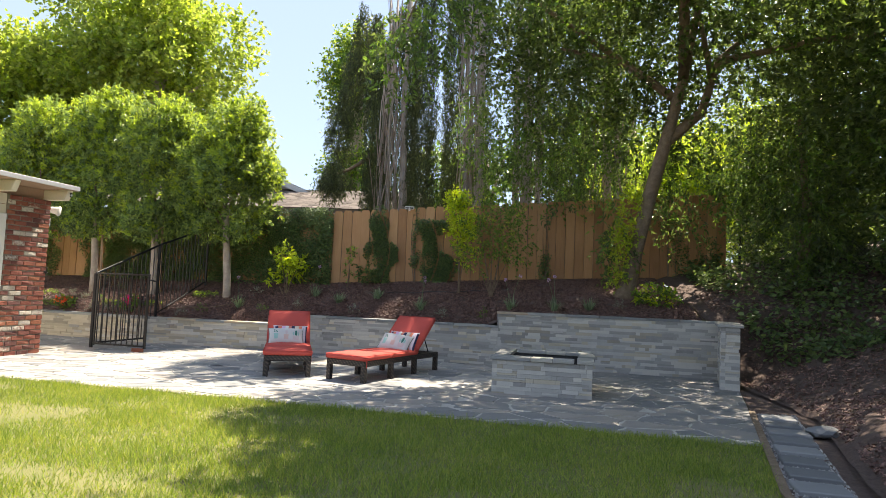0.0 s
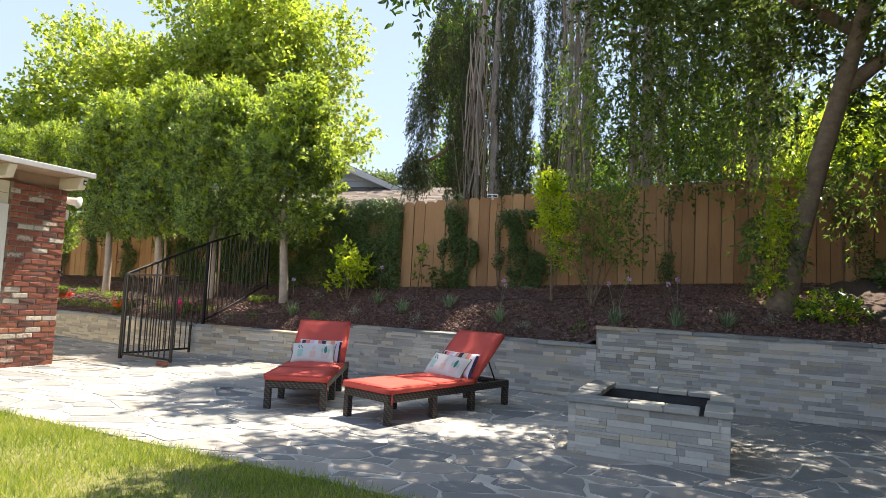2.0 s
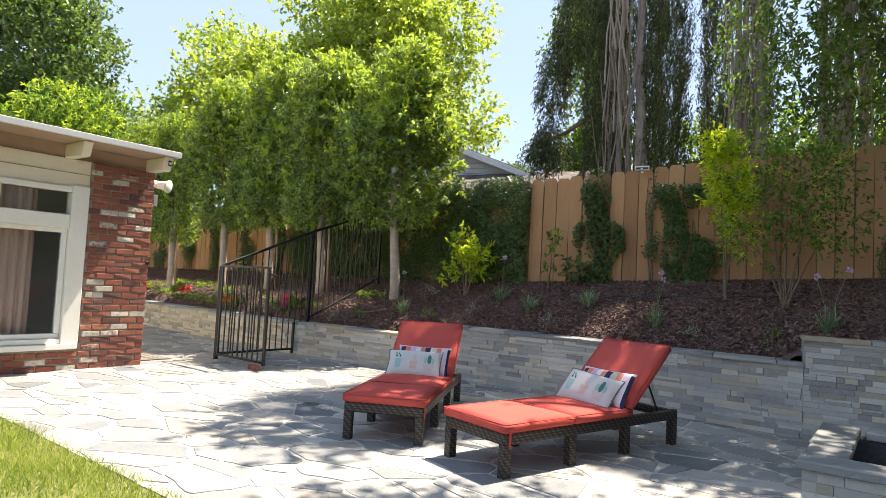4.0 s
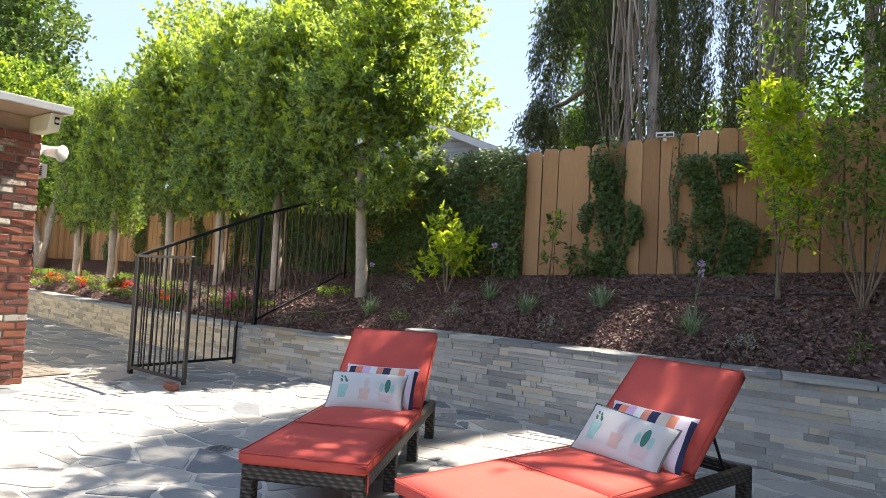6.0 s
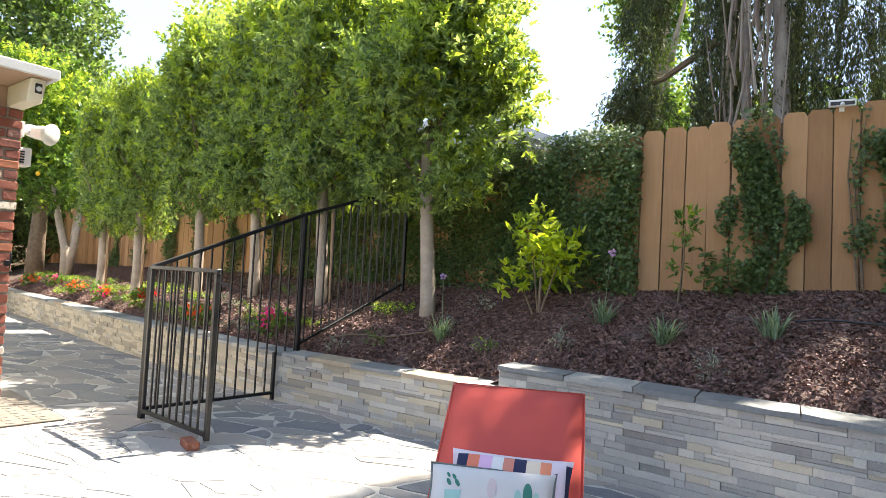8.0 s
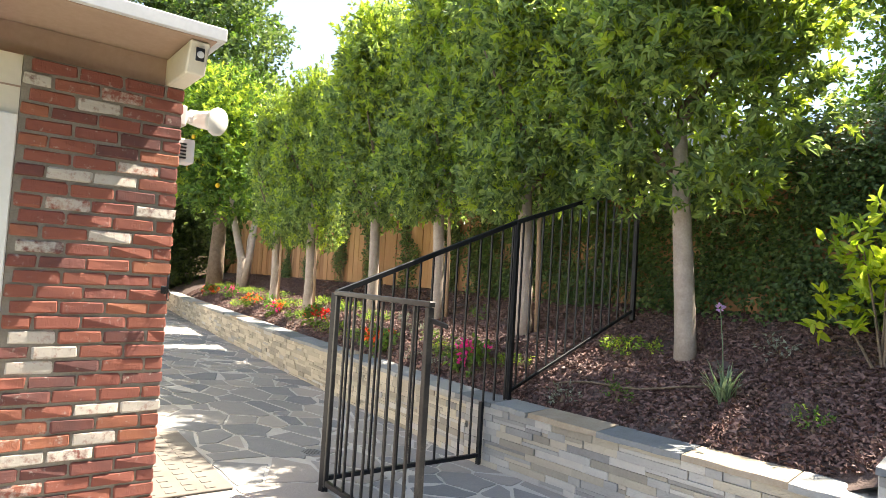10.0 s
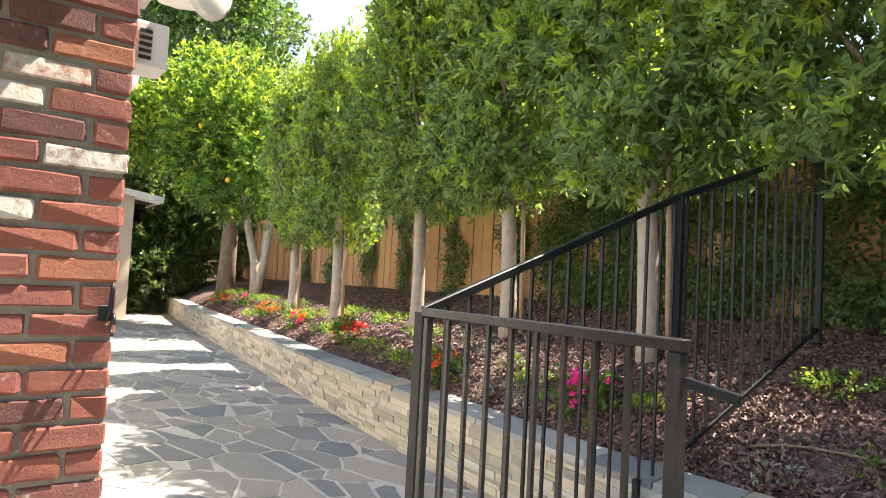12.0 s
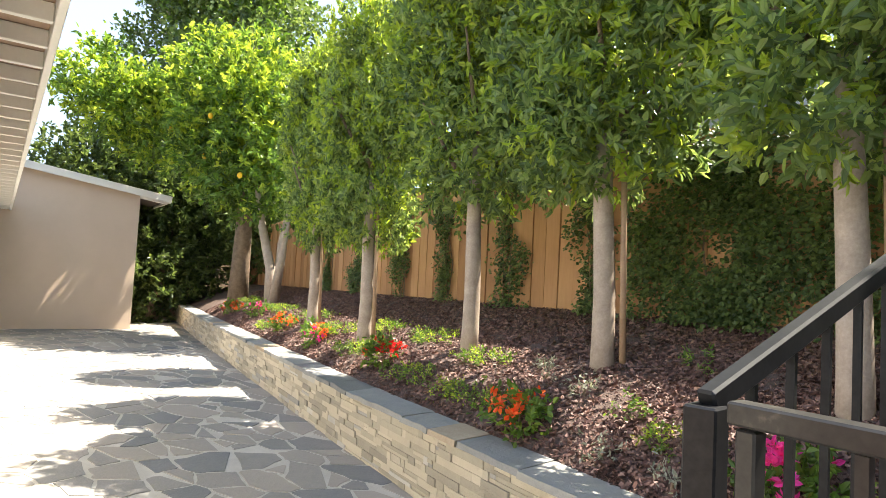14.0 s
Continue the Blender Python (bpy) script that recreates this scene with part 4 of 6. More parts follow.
def pillow(name, label, at, w, h, thick, material, printed):
    ob = thing(name, label, "pillow", at, "pillows on the loungers")
    nu, nv = 27, 17
    V, F = [], []
    for side in (1, -1):
        off = len(V)
        for j in range(nv):
            for k in range(nu):
                V.append(pillow_at(-1 + 2 * k / (nu - 1), -1 + 2 * j / (nv - 1), w, h, thick, side))
        for j in range(nv - 1):
            for k in range(nu - 1):
                a = off + j * nu + k
                q = (a, a + 1, a + nu + 1, a + nu)
                F.append(q if side == 1 else q[::-1])
    child("cover", np_mesh("cover", V, F, [material], None, True), ob)
    edge = [pillow_at(u, v, w, h, thick) for u, v in [(-1 + 2 * k / 20, -1) for k in range(20)] + [(1, -1 + 2 * k / 12) for k in range(12)] + [(1 - 2 * k / 20, 1) for k in range(20)] + [(-1, 1 - 2 * k / 12) for k in range(13)]]
    if printed:
        part("piping", tube(edge, [0.006] * len(edge), 6), M_PIPING, ob, "dark grey piping", None, True)

        def patch(label, m, pts):
            bm = bmesh.new()
            c = sum((Vector(p) for p in pts), Vector((0, 0))) / len(pts)
            rings = [[bm.verts.new(pillow_at(*(c + (Vector(p) - c) * f), w, h, thick) + Vector((0, 0, 0.0025))) for p in pts] for f in (0.04, 0.5, 1)]
            bm.faces.new(rings[0])
            for r0, r1 in zip(rings, rings[1:]):
                for k in range(len(pts)):
                    bm.faces.new((r0[k], r0[(k + 1) % len(pts)], r1[(k + 1) % len(pts)], r1[k]))
            part("printed_motif", bm, m, ob, label)

        def oval(cx, cy, rx, ry, turn=0.0):
            return [(cx + rx * math.cos(a) * math.cos(turn) - ry * math.sin(a) * math.sin(turn), cy + rx * math.cos(a) * math.sin(turn) * 1.6 + ry * math.sin(a) * math.cos(turn)) for a in [2 * math.pi * k / 14 for k in range(14)]]

        patch("mint printed plant pot", M_MINT, [(-0.68, -0.55), (-0.48, -0.55), (-0.44, 0.12), (-0.72, 0.12)])
        for cx, cy, r in ((-0.66, 0.34, 0.06), (-0.58, 0.5, 0.05), (-0.52, 0.32, 0.06), (-0.68, 0.56, 0.045)):
            patch("green printed sprig", M_GREENINK, oval(cx, cy, r * 0.55, r * 1.9, 0.3))
        patch("peach printed pot", M_PEACH, [(-0.12, -0.6), (0.12, -0.6), (0.14, -0.05), (-0.14, -0.05)])
        patch("blush printed cactus", M_BLUSH, oval(0.02, 0.25, 0.07, 0.3))
        patch("blush printed pot", M_BLUSH, [(0.4, -0.65), (0.72, -0.65), (0.76, -0.2), (0.36, -0.2)])
        patch("green printed cactus", M_GREENINK, oval(0.57, 0.16, 0.075, 0.36))
        for cx in (0.42, 0.71):
            patch("mint printed cactus", M_MINT, oval(cx, 0.05, 0.055, 0.24))
    return ob


LOUNGER_A, LOUNGER_B = pose(-2.07, 7.9, 0, 0, 0, 16.8), pose(-1.24, 7.97, 0, 0, 0, -25.4)
lounger(LOUNGER_A, "dark wicker sun lounger with coral red cushions and raised back")
lounger(LOUNGER_B, "dark wicker lounger with coral cushions standing beside the fire pit")
for lie, shift in ((LOUNGER_A, 0.0), (LOUNGER_B, 0.03)):
    pillow("pillow", "multicoloured striped lumbar pillow leaning on the backrest", lie @ pose(0.33 + shift, 1.3, 0.475, 58, 0, -2), 0.52, 0.3, 0.06, M_STRIPES, False)
    pillow("pillow", "white lumbar pillow with potted cactus print and grey piping", lie @ pose(0.27 + shift, 1.2, 0.45, 50, 0, 3) @ pose(0, 0, 0, 0, 0, -180 * shift), 0.52, 0.29, 0.065, M_PILLOW, True)

# ---- gate and railing ----
gate = thing("metal_gate", "open black iron gate with vertical pickets", "gate", pose(-5.93, 10.27, 0, 0, 0, -11.0))
GW = 1.1
part("hinge_stile", box((0.04, -0.014, 0.06), (0.066, 0.014, 1.284), 0.003), M_IRON_WORN, gate)
end_stile = part("end_stile", box((GW - 0.036, -0.018, 0.05), (GW, 0.018, 1.284), 0.003), M_IRON_WORN, gate)
part("top_rail", box((0.03, -0.018, 1.287), (GW + 0.004, 0.018, 1.316), 0.003), M_IRON_WORN, gate)
part("bottom_rail", box((0.071, -0.015, 0.075), (GW - 0.046, 0.015, 0.105), 0.002), M_IRON_WORN, gate)
for k in range(8):
    x = 0.07 + (GW - 0.115) * (k + 1) / 9
    part("picket", box((x - 0.007, -0.007, 0.106), (x + 0.007, 0.007, 1.284)), M_IRON_WORN, gate)
part("latch", bar((GW, 0, 1.22), (GW + 0.13, 0.01, 1.2), 0.012, 0.025, 0.003), M_IRON, end_stile)
rail = thing("iron_railing", "black iron railing climbing the bed beside the gate", "railing")
RA, RB, RC = Vector((-5.95, 10.3, 0)), Vector((-5.64, 11.85, 0)), Vector((-5.32, 13.32, 0))


def rail_top(y):
    return float(np.interp(y, (10.3, 11.85, 13.32), (1.3, 1.93, 2.43)))


for p, z0, w in ((RA, 0.0, 0.046), (RB, 0.46, 0.04), (RC, 1.15, 0.04)):
    part("post", box((p.x - w / 2, p.y - w / 2, z0), (p.x + w / 2, p.y + w / 2, rail_top(p.y) - 0.002), 0.003), M_IRON, rail)
for a, b in ((RA, RB), (RB, RC)):
    part("handrail", bar((a.x, a.y, rail_top(a.y)), (b.x, b.y, rail_top(b.y)), 0.036, 0.028, 0.004), M_IRON, rail)
wall_hit = RA.lerp(RB, (11.58 - 10.3) / 1.55)
part("lower_rail", bar((RA.x, RA.y + 0.03, 0.09), (wall_hit.x, wall_hit.y, 0.09), 0.03, 0.03, 0.003), M_IRON, rail)
part("lower_rail", bar((RB.x, RB.y, 0.56), (RC.x, RC.y, 1.24), 0.022, 0.025, 0.003), M_IRON, rail)
for k in range(27):
    y = 10.3 + 3.02 * (k + 1) / 28
    p = RA.lerp(RB, (y - 10.3) / 1.55) if y < 11.85 else RB.lerp(RC, (y - 11.85) / 1.47)
    z0 = 0.09 if y < 11.6 else 0.5 if y < 11.85 else 0.56 + (y - 11.85) * 0.4626
    part("picket", bar((p.x, p.y, z0), (p.x, p.y, rail_top(y) - 0.01), 0.013, 0.013), M_IRON, rail)
part("wall_picket", box((wall_hit.x - 0.015, wall_hit.y - 0.015, 0.02), (wall_hit.x + 0.015, wall_hit.y + 0.015, 0.5)), M_IRON, rail)
brick_stop = part("brick", box((-0.1, -0.045, 0.008), (0.1, 0.045, 0.068), 0.006), M_BRICK, None, "", pose(-4.93, 9.97, 0, 0, 0, -25))
tagged(brick_stop, "single red brick holding the gate open", "brick")

# ---- trees in a row along the fence ----


def tree_crown(seed, twigs, k, blobs, L, W, mats, new_share=0.15, reach=0.3, spread=0.8, lift=0.8, shell=0.55, hang=0.0, name="crown", face=0.0, small=False):
    rng = np.random.default_rng(seed)
    O, D = in_blobs(rng, blobs, twigs, shell)
    if hang:
        D = unit(D * (1 - hang) + np.array([0, 0, -1.0]) * hang)
    P, LD, LN = sprays(rng, O, D, k, reach, spread, lift, face)
    n = len(P)
    top = (P[:, 2] - P[:, 2].min()) / np.ptp(P[:, 2])
    tip = np.repeat(rng.random(twigs) < new_share * (0.35 + 1.5 * top.reshape(twigs, k).mean(1)), k)
    return leafage(name, P, LD, LN, rng.uniform(0.7, 1.2, n) * L, rng.uniform(0.8, 1.15, n) * W, mats, tip.astype(int) if len(mats) > 1 else None, small)


def ficus_blobs(seed):
    r = random.Random(seed)
    blobs = [((0, 0, 1.5), (0.75, 0.45, 0.4)), ((0, 0, 2.05), (1.0, 0.58, 0.7)), ((0, 0, 2.8), (1.0, 0.58, 0.8)), ((0, 0, 3.45), (0.75, 0.5, 0.62))]
    for k in range(16):
        a, z = r.uniform(0, 6.283), r.uniform(1.5, 3.75)
        d = 0.75 * (1 - abs(z - 2.3) / 3.2)
        blobs.append(((d * math.cos(a), 0.75 * d * math.sin(a), z), (r.uniform(0.25, 0.45),) * 2 + (r.uniform(0.3, 0.5),)))
    return blobs


ficus_crowns = [tree_crown(20 + s, 2900, 11, ficus_blobs(s), 0.088, 0.037, [M_LEAF_FICUS, M_LEAF_NEW], 0.28, 0.14, 0.75, 0.55, 0.55, 0.0, "crown", 0.7) for s in range(3)]


def row_tree(x, y, crown, turn, scale, lean, label, stake):
    z = float(bed_z(x, y))
    ob = thing("tree", label, "tree", pose(x, y, z), "row of clipped trees along the fence")
    r = random.Random(int(x * 100))
    pts = [(lean * k / 6, 0.02 * math.sin(k), -0.15 + 0.34 * k) for k in range(7)]
    part("trunk", tube(pts, [0.09, 0.082, 0.078, 0.074, 0.07, 0.06, 0.045], 12, None, 0.06, r), M_BARK, ob, "pale smooth trunk", None, True)
    for k in range(5):
        a = r.uniform(0, 6.28)
        b = Vector((lean, 0, 1.4 + 0.15 * k))
        e = b + Vector((math.cos(a) * 0.6, math.sin(a) * 0.6, 0.8))
        part("limb", tube([b, b.lerp(e, 0.5) + Vector((0, 0, -0.06)), e], [0.03, 0.02, 0.008], 6), M_BARK_BROWN, ob, "", None, True)
    child("crown", crown, ob, "dense glossy green clipped foliage", pose(lean, 0, 0, 0, 0, turn) @ Matrix.Diagonal((*scale, 1)))
    if stake:
        part("stake", tube([(0.14, 0.04, -0.1), (0.1, 0.02, 1.7)], [0.024, 0.022], 8), M_WOOD_STAKE, ob, "brown wooden support stake", None, True)


for x, y, c, turn, sc, lean, stake in ((-4.53, 12.62, 0, 5, (1.0, 1.0, 1.0), -0.12, False), (-6.33, 12.99, 1, -15, (1.0, 1.0, 1.08), -0.06, True), (-7.98, 13.46, 2, 170, (1.0, 1.0, 1.12), -0.05, True),
                                       (-9.55, 13.75, 0, 175, (0.98, 0.98, 1.08), 0.0, False), (-11.28, 13.87, 1, 165, (0.75, 0.75, 1.0), 0.02, True), (-13.4, 14.57, 2, -10, (0.75, 0.75, 1.02), 0.0, True)):
    row_tree(x, y, ficus_crowns[c], turn, sc, lean, "clipped green tree with pale trunk standing in the mulch bed", stake)


def free_tree(name, label, base, limbs, crown_me, bark, crown_label="", group=""):
    ob = thing(name, label, "tree", pose(*base), group)
    for k, (pts, radii) in enumerate(limbs):
        part("trunk" if k == 0 else "limb", tube(pts, radii, 10, None, 0.12, random.Random(k)), bark, ob, "", None, True)
    child("crown", crown_me, ob, crown_label)
    return ob


z7, z8 = float(bed_z(-17.0, 16.0)), float(bed_z(-19.0, 16.3))
lemon = free_tree("lemon_tree", "lemon tree with several grey stems and yellow fruit", (-17.0, 15.95, z7),
                  [([(0, 0, -0.1), (-0.1, 0, 0.7), (-0.4, -0.1, 1.6), (-0.6, -0.2, 2.6)], [0.14, 0.1, 0.08, 0.04]), ([(0.1, 0, 0.0), (0.3, 0, 0.9), (0.5, 0, 2.0)], [0.1, 0.08, 0.04]), ([(0, 0.1, 0), (-0.1, 0.2, 1.2), (0.1, 0.3, 2.4)], [0.09, 0.07, 0.04])],
                  tree_crown(31, 1000, 10, [((-0.3, -0.2, 2.6), (1.3, 1.2, 1.0)), ((-0.6, -0.3, 3.6), (1.2, 1.1, 1.1)), ((0.6, 0, 3.0), (0.9, 0.9, 1.1)), ((-0.2, -0.4, 4.6), (0.8, 0.8, 0.8))], 0.14, 0.065, [M_LEAF_MID, M_LEAF_NEW], 0.3, 0.3), M_BARK, "bright green leafy crown")
# The crown's last four lobes are added to keep sun off the stucco wing.
old = free_tree("leafy_tree", "leaning tree with rough brown trunk beside the stucco wing", (-18.9, 16.2, z8),
                [([(0, 0, -0.1), (0.15, -0.05, 0.8), (0.45, -0.2, 1.7), (0.6, -0.3, 3.0)], [0.24, 0.2, 0.17, 0.09])],
                tree_crown(32, 2600, 10, [((0.6, -0.6, 3.0), (1.2, 1.1, 0.9)), ((0.5, -0.8, 4.0), (1.3, 1.2, 1.1)), ((0.2, -0.9, 5.0), (0.9, 0.9, 0.8)), ((-0.6, -0.4, 3.8), (1.0, 1.0, 1.0)), ((-1.6, -1.2, 3.7), (1.2, 1.1, 0.7)), ((-1.9, -1.6, 4.4), (1.2, 1.2, 0.7)), ((-1.5, -2.3, 4.2), (1.0, 1.0, 0.6)), ((-1.2, -2.9, 4.6), (0.9, 0.9, 0.6))], 0.14, 0.065, [M_LEAF_MID, M_LEAF_NEW], 0.3, 0.3), M_BARK_BROWN, "sunlit green crown with lobes added to shade the wing")
rng = random.Random(9)
for tree, spots in ((lemon, ((-1.1, -1.1, 2.9), (0.3, -1.0, 2.4), (-0.5, -1.3, 3.6))), (old, ((0.4, -1.9, 3.5), (1.5, -1.3, 3.0), (1.3, -1.4, 4.2)))):
    for x, y, z in spots:
        bm = bmesh.new()
        bmesh.ops.create_icosphere(bm, subdivisions=2, radius=0.05)
        for v in bm.verts:
            v.co.z *= 1.3
        part("lemon", bm, M_LEMON, tree, "ripe yellow lemon", Matrix.Translation((x, y, z)), True)

# ---- tall cypresses behind the fence ----


def cypress_crown(seed, columns, n):
    """Upright sprays packed into narrow columns with ragged skins."""
    rng = np.random.default_rng(seed)
    vol = np.array([rr * h for cx, cy, cz, rr, h in columns])
    C = np.array(columns)[rng.choice(len(columns), n, p=vol / vol.sum())]
    u, a = rng.uniform(-1, 1, n), rng.uniform(0, 2 * math.pi, n)
    ridge = 1 + 0.22 * np.sin(5 * a + 2 * C[:, 0]) + 0.12 * np.sin(3.1 * u * C[:, 4] + 2 * a)
    rad = C[:, 3] * (1 - np.abs(u) ** 5) ** 0.5 * (0.6 + 0.4 * rng.random(n) ** 0.5) * ridge
    G = np.stack([np.cos(a), 0.9 * np.sin(a), np.zeros(n)], 1)
    O = C[:, :3] + G * rad[:, None] + np.stack([0 * u, 0 * u, u * C[:, 4]], 1)
    D = unit(G * 0.22 + [0, 0, 1] + rng.normal(0, 0.12, (n, 3)))
    P, LD, LN = sprays(rng, O, D, 10, 0.3, 0.2, 0.1, 0.0)
    m = len(P)
    return leafage("crown", P, LD, unit(LN + np.repeat(G, 10, 0)), rng.uniform(0.045, 0.085, m), rng.uniform(0.014, 0.022, m), [M_LEAF_CYPRESS], None, True)


def cypress(x, y, seed, trunks, twigs, columns, label, top=15.0):
    rng, r = np.random.default_rng(seed), random.Random(seed)
    ob = thing("cypress", label, "tree", pose(x, y, 1.0), "tall cypresses behind the fence")
    for k, (a, w) in enumerate(trunks):
        pts = [(a + 0.04 * math.sin(j + k), 0.08 * k - 0.3, j * top / 7) for j in range(8)]
        part("trunk", tube(pts, [w * (1 - 0.09 * j) for j in range(8)], 9, None, 0.15, r), M_BARK_GREY, ob, "bare grey trunk", None, True)
    sticks = bmesh.new()
    for k in range(70):
        a, z = r.uniform(*twigs), r.uniform(0.3, 7)
        p = Vector((a, r.uniform(-0.75, -0.3), z))
        d = Vector((r.uniform(-0.16, 0.16), r.uniform(-0.15, 0.05), 1)) * r.uniform(0.8, 2.4)
        tube([p, p + d * 0.5 + Vector((r.uniform(-0.08, 0.08), 0, 0)), p + d], [0.018, 0.013, 0.004], 4, sticks)
    tagged(part("dead_wood", sticks, M_TWIG, ob, "dry bare twigs round the trunks"), "", "", "", "stuff")
    child("crown", cypress_crown(seed + 1, columns, 13000 if x < 1 else 6000), ob, "dense dark green upright foliage")
    return ob


c1 = cypress(-2.0, 16.0, 40, ((0.68, 0.13), (0.3, 0.07), (0.12, 0.06)), (0.05, 0.62), ((-0.16, -0.3, 3.6, 0.2, 3.6), (1.12, -0.2, 4.2, 0.34, 4.0), (0.5, 0.75, 4.0, 0.6, 3.9), (-0.1, 0.7, 3.4, 0.3, 3.3)), "tall cypress with bare grey trunks between dark green columns", 8.0)
c2 = cypress(0.0, 16.3, 50, ((0.62, 0.14), (0.28, 0.07), (0.42, 0.06)), (0.05, 0.7), ((-0.1, -0.2, 7.0, 0.2, 6.6), (0.72, 0.1, 8.0, 0.16, 6.8), (0.15, 0.8, 8.0, 0.55, 7.6), (0.1, 0.2, 11.5, 0.6, 4.0)), "tall cypress with many dry twigs behind the fence")
c3 = cypress(1.9, 16.6, 60, ((0.0, 0.15), (0.3, 0.08), (-0.25, 0.08)), (-0.4, 0.5), ((-0.1, 0.1, 9.0, 0.2, 6.8), (0.75, 0.1, 8.0, 0.4, 7.5), (0.5, 0.7, 8.5, 0.55, 7.5)), "tall cypress half hidden by hanging leaves")
c4 = cypress(4.0, 16.6, 70, ((0.0, 0.15), (0.3, 0.1)), (-0.4, 0.5), ((-0.6, 0.1, 8.0, 0.4, 7.5), (0.7, 0.1, 8.0, 0.5, 7.5), (0.0, 0.7, 8.5, 0.9, 7.5)), "dark cypress behind the end of the fence")
arm = tree_crown(80, 1500, 9, [((-0.8, 0, 5.8), (0.3, 0.3, 1.2)), ((-1.1, 0, 4.6), (0.3, 0.3, 1.0)), ((-1.2, 0, 3.15), (0.5, 0.3, 0.2)), ((-0.6, 0, 7.2), (0.22, 0.2, 1.0)), ((-1.2, 0, 3.2), (0.3, 0.3, 0.6))], 0.1, 0.02, [M_LEAF_CYPRESS], 0, 0.45, 0.35, 0.2, 0.3, 0.75, small=True)
child("drooping_foliage", arm, c1, "drooping dark side branches")
part("limb", tube([(-0.1, 0, 3.8), (-0.8, 0, 3.35), (-1.5, 0, 3.1)], [0.06, 0.045, 0.015], 6), M_BARK_BROWN, c1)

# ---- big shade tree above the patio ----
# The out-of-view lobes over the lawn are placed where they shade it.
SHADE = [((5.0, 11.2, 6.8), (2.4, 2.0, 1.7)), ((2.4, 12.4, 6.0), (1.7, 1.0, 1.5)), ((1.4, 12.8, 6.8), (1.0, 0.8, 1.3)), ((4.2, 12.2, 5.0), (1.1, 0.8, 1.4)), ((7.6, 10.5, 5.6), (1.9, 2.4, 2.8)), ((8.4, 13.2, 4.8), (2.0, 1.6, 3.0)),
         ((1.7, 9.6, 7.4), (1.7, 1.9, 0.9)), ((4.0, 8.4, 7.4), (2.2, 2.2, 1.0)), ((2.4, 7.0, 7.7), (1.3, 1.5, 0.8)), ((5.2, 5.2, 7.2), (2.2, 2.2, 1.2)), ((7.4, 7.0, 6.0), (2.0, 2.0, 1.8)), ((3.0, 10.6, 6.9), (1.4, 1.2, 0.9)), ((2.9, 8.0, 7.9), (1.6, 1.6, 0.7)), ((3.4, 6.4, 7.8), (1.6, 1.4, 0.7)), ((3.1, 15.2, 7.5), (1.4, 0.8, 2.6))]
HANGING = [((1.5, 12.5, 4.3), (0.5, 0.35, 1.0)), ((2.4, 12.4, 4.0), (0.4, 0.35, 1.1)), ((3.2, 12.3, 3.9), (0.35, 0.3, 0.9)), ((4.6, 11.9, 3.4), (0.5, 0.4, 1.1)), ((0.6, 13.9, 5.2), (0.5, 0.35, 1.3)), ((5.6, 11.6, 3.7), (0.6, 0.5, 1.2)), ((-0.3, 7.4, 4.3), (0.35, 0.3, 0.6)), ((0.1, 7.6, 4.9), (0.5, 0.4, 0.6)), ((0.9, 8.0, 5.8), (0.8, 0.7, 0.6)),
           ((1.2, 14.6, 5.2), (0.6, 0.3, 1.6)), ((2.2, 14.8, 5.0), (0.6, 0.3, 1.8)), ((3.4, 14.6, 5.0), (0.7, 0.3, 1.7)), ((3.3, 11.4, 2.4), (0.28, 0.25, 0.9)), ((6.4, 11.0, 3.2), (0.8, 0.8, 1.6))]
shade = thing("shade_tree", "large leaning shade tree with a rough trunk and dark overhanging foliage", "tree", pose(3.44, 11.5, 1.2))
TRUNK = [(0, 0, -0.15), (0.06, 0, 0.25), (0.2, 0, 0.9), (0.42, 0, 1.9), (0.72, 0, 3.0), (1.0, -0.1, 4.2), (1.2, -0.4, 5.6)]
part("trunk", tube(TRUNK, [0.24, 0.17, 0.14, 0.13, 0.115, 0.09, 0.06], 12, None, 0.16, random.Random(1)), M_BARK_BROWN, shade, "rough pale brown trunk", None, True)
# The limb out to x -4.0 is added to carry the shading leaves.
for pts, radii in (([(0.72, 0, 3.0), (1.4, 0.1, 3.6), (1.7, 0.1, 4.6), (2.3, 0, 5.2)], [0.11, 0.09, 0.07, 0.04]), ([(1.6, 0.1, 4.2), (1.4, 0, 5.0), (1.2, 0, 5.9)], [0.07, 0.05, 0.03]), ([(0.9, 0, 3.8), (0.0, 0.3, 4.6), (-1.2, 0.6, 5.0)], [0.09, 0.07, 0.03]),
                   ([(1.0, -0.1, 4.2), (0.4, -2, 5.7), (-1.4, -3.6, 6.3), (-3.3, -4.1, 4.6), (-3.85, -4.1, 3.1)], [0.1, 0.08, 0.05, 0.025, 0.006]), ([(0.0, 0.3, 4.6), (-1.8, 0.6, 6.0), (-4.0, 0.7, 6.9)], [0.06, 0.045, 0.02]), ([(1.2, -0.4, 5.6), (1.5, -3, 6.0), (1.6, -6, 6.1)], [0.08, 0.06, 0.03]), ([(1.7, 0.1, 4.6), (3.0, -1, 4.6), (4.2, -2, 4.4)], [0.07, 0.05, 0.03])):
    part("limb", tube(pts, radii, 8, None, 0.15, random.Random(2)), M_BARK_BROWN, shade, "", None, True)


def shifted(blobs, c):
    return [((b[0][0] - c[0], b[0][1] - c[1], b[0][2] - c[2]), b[1]) for b in blobs]


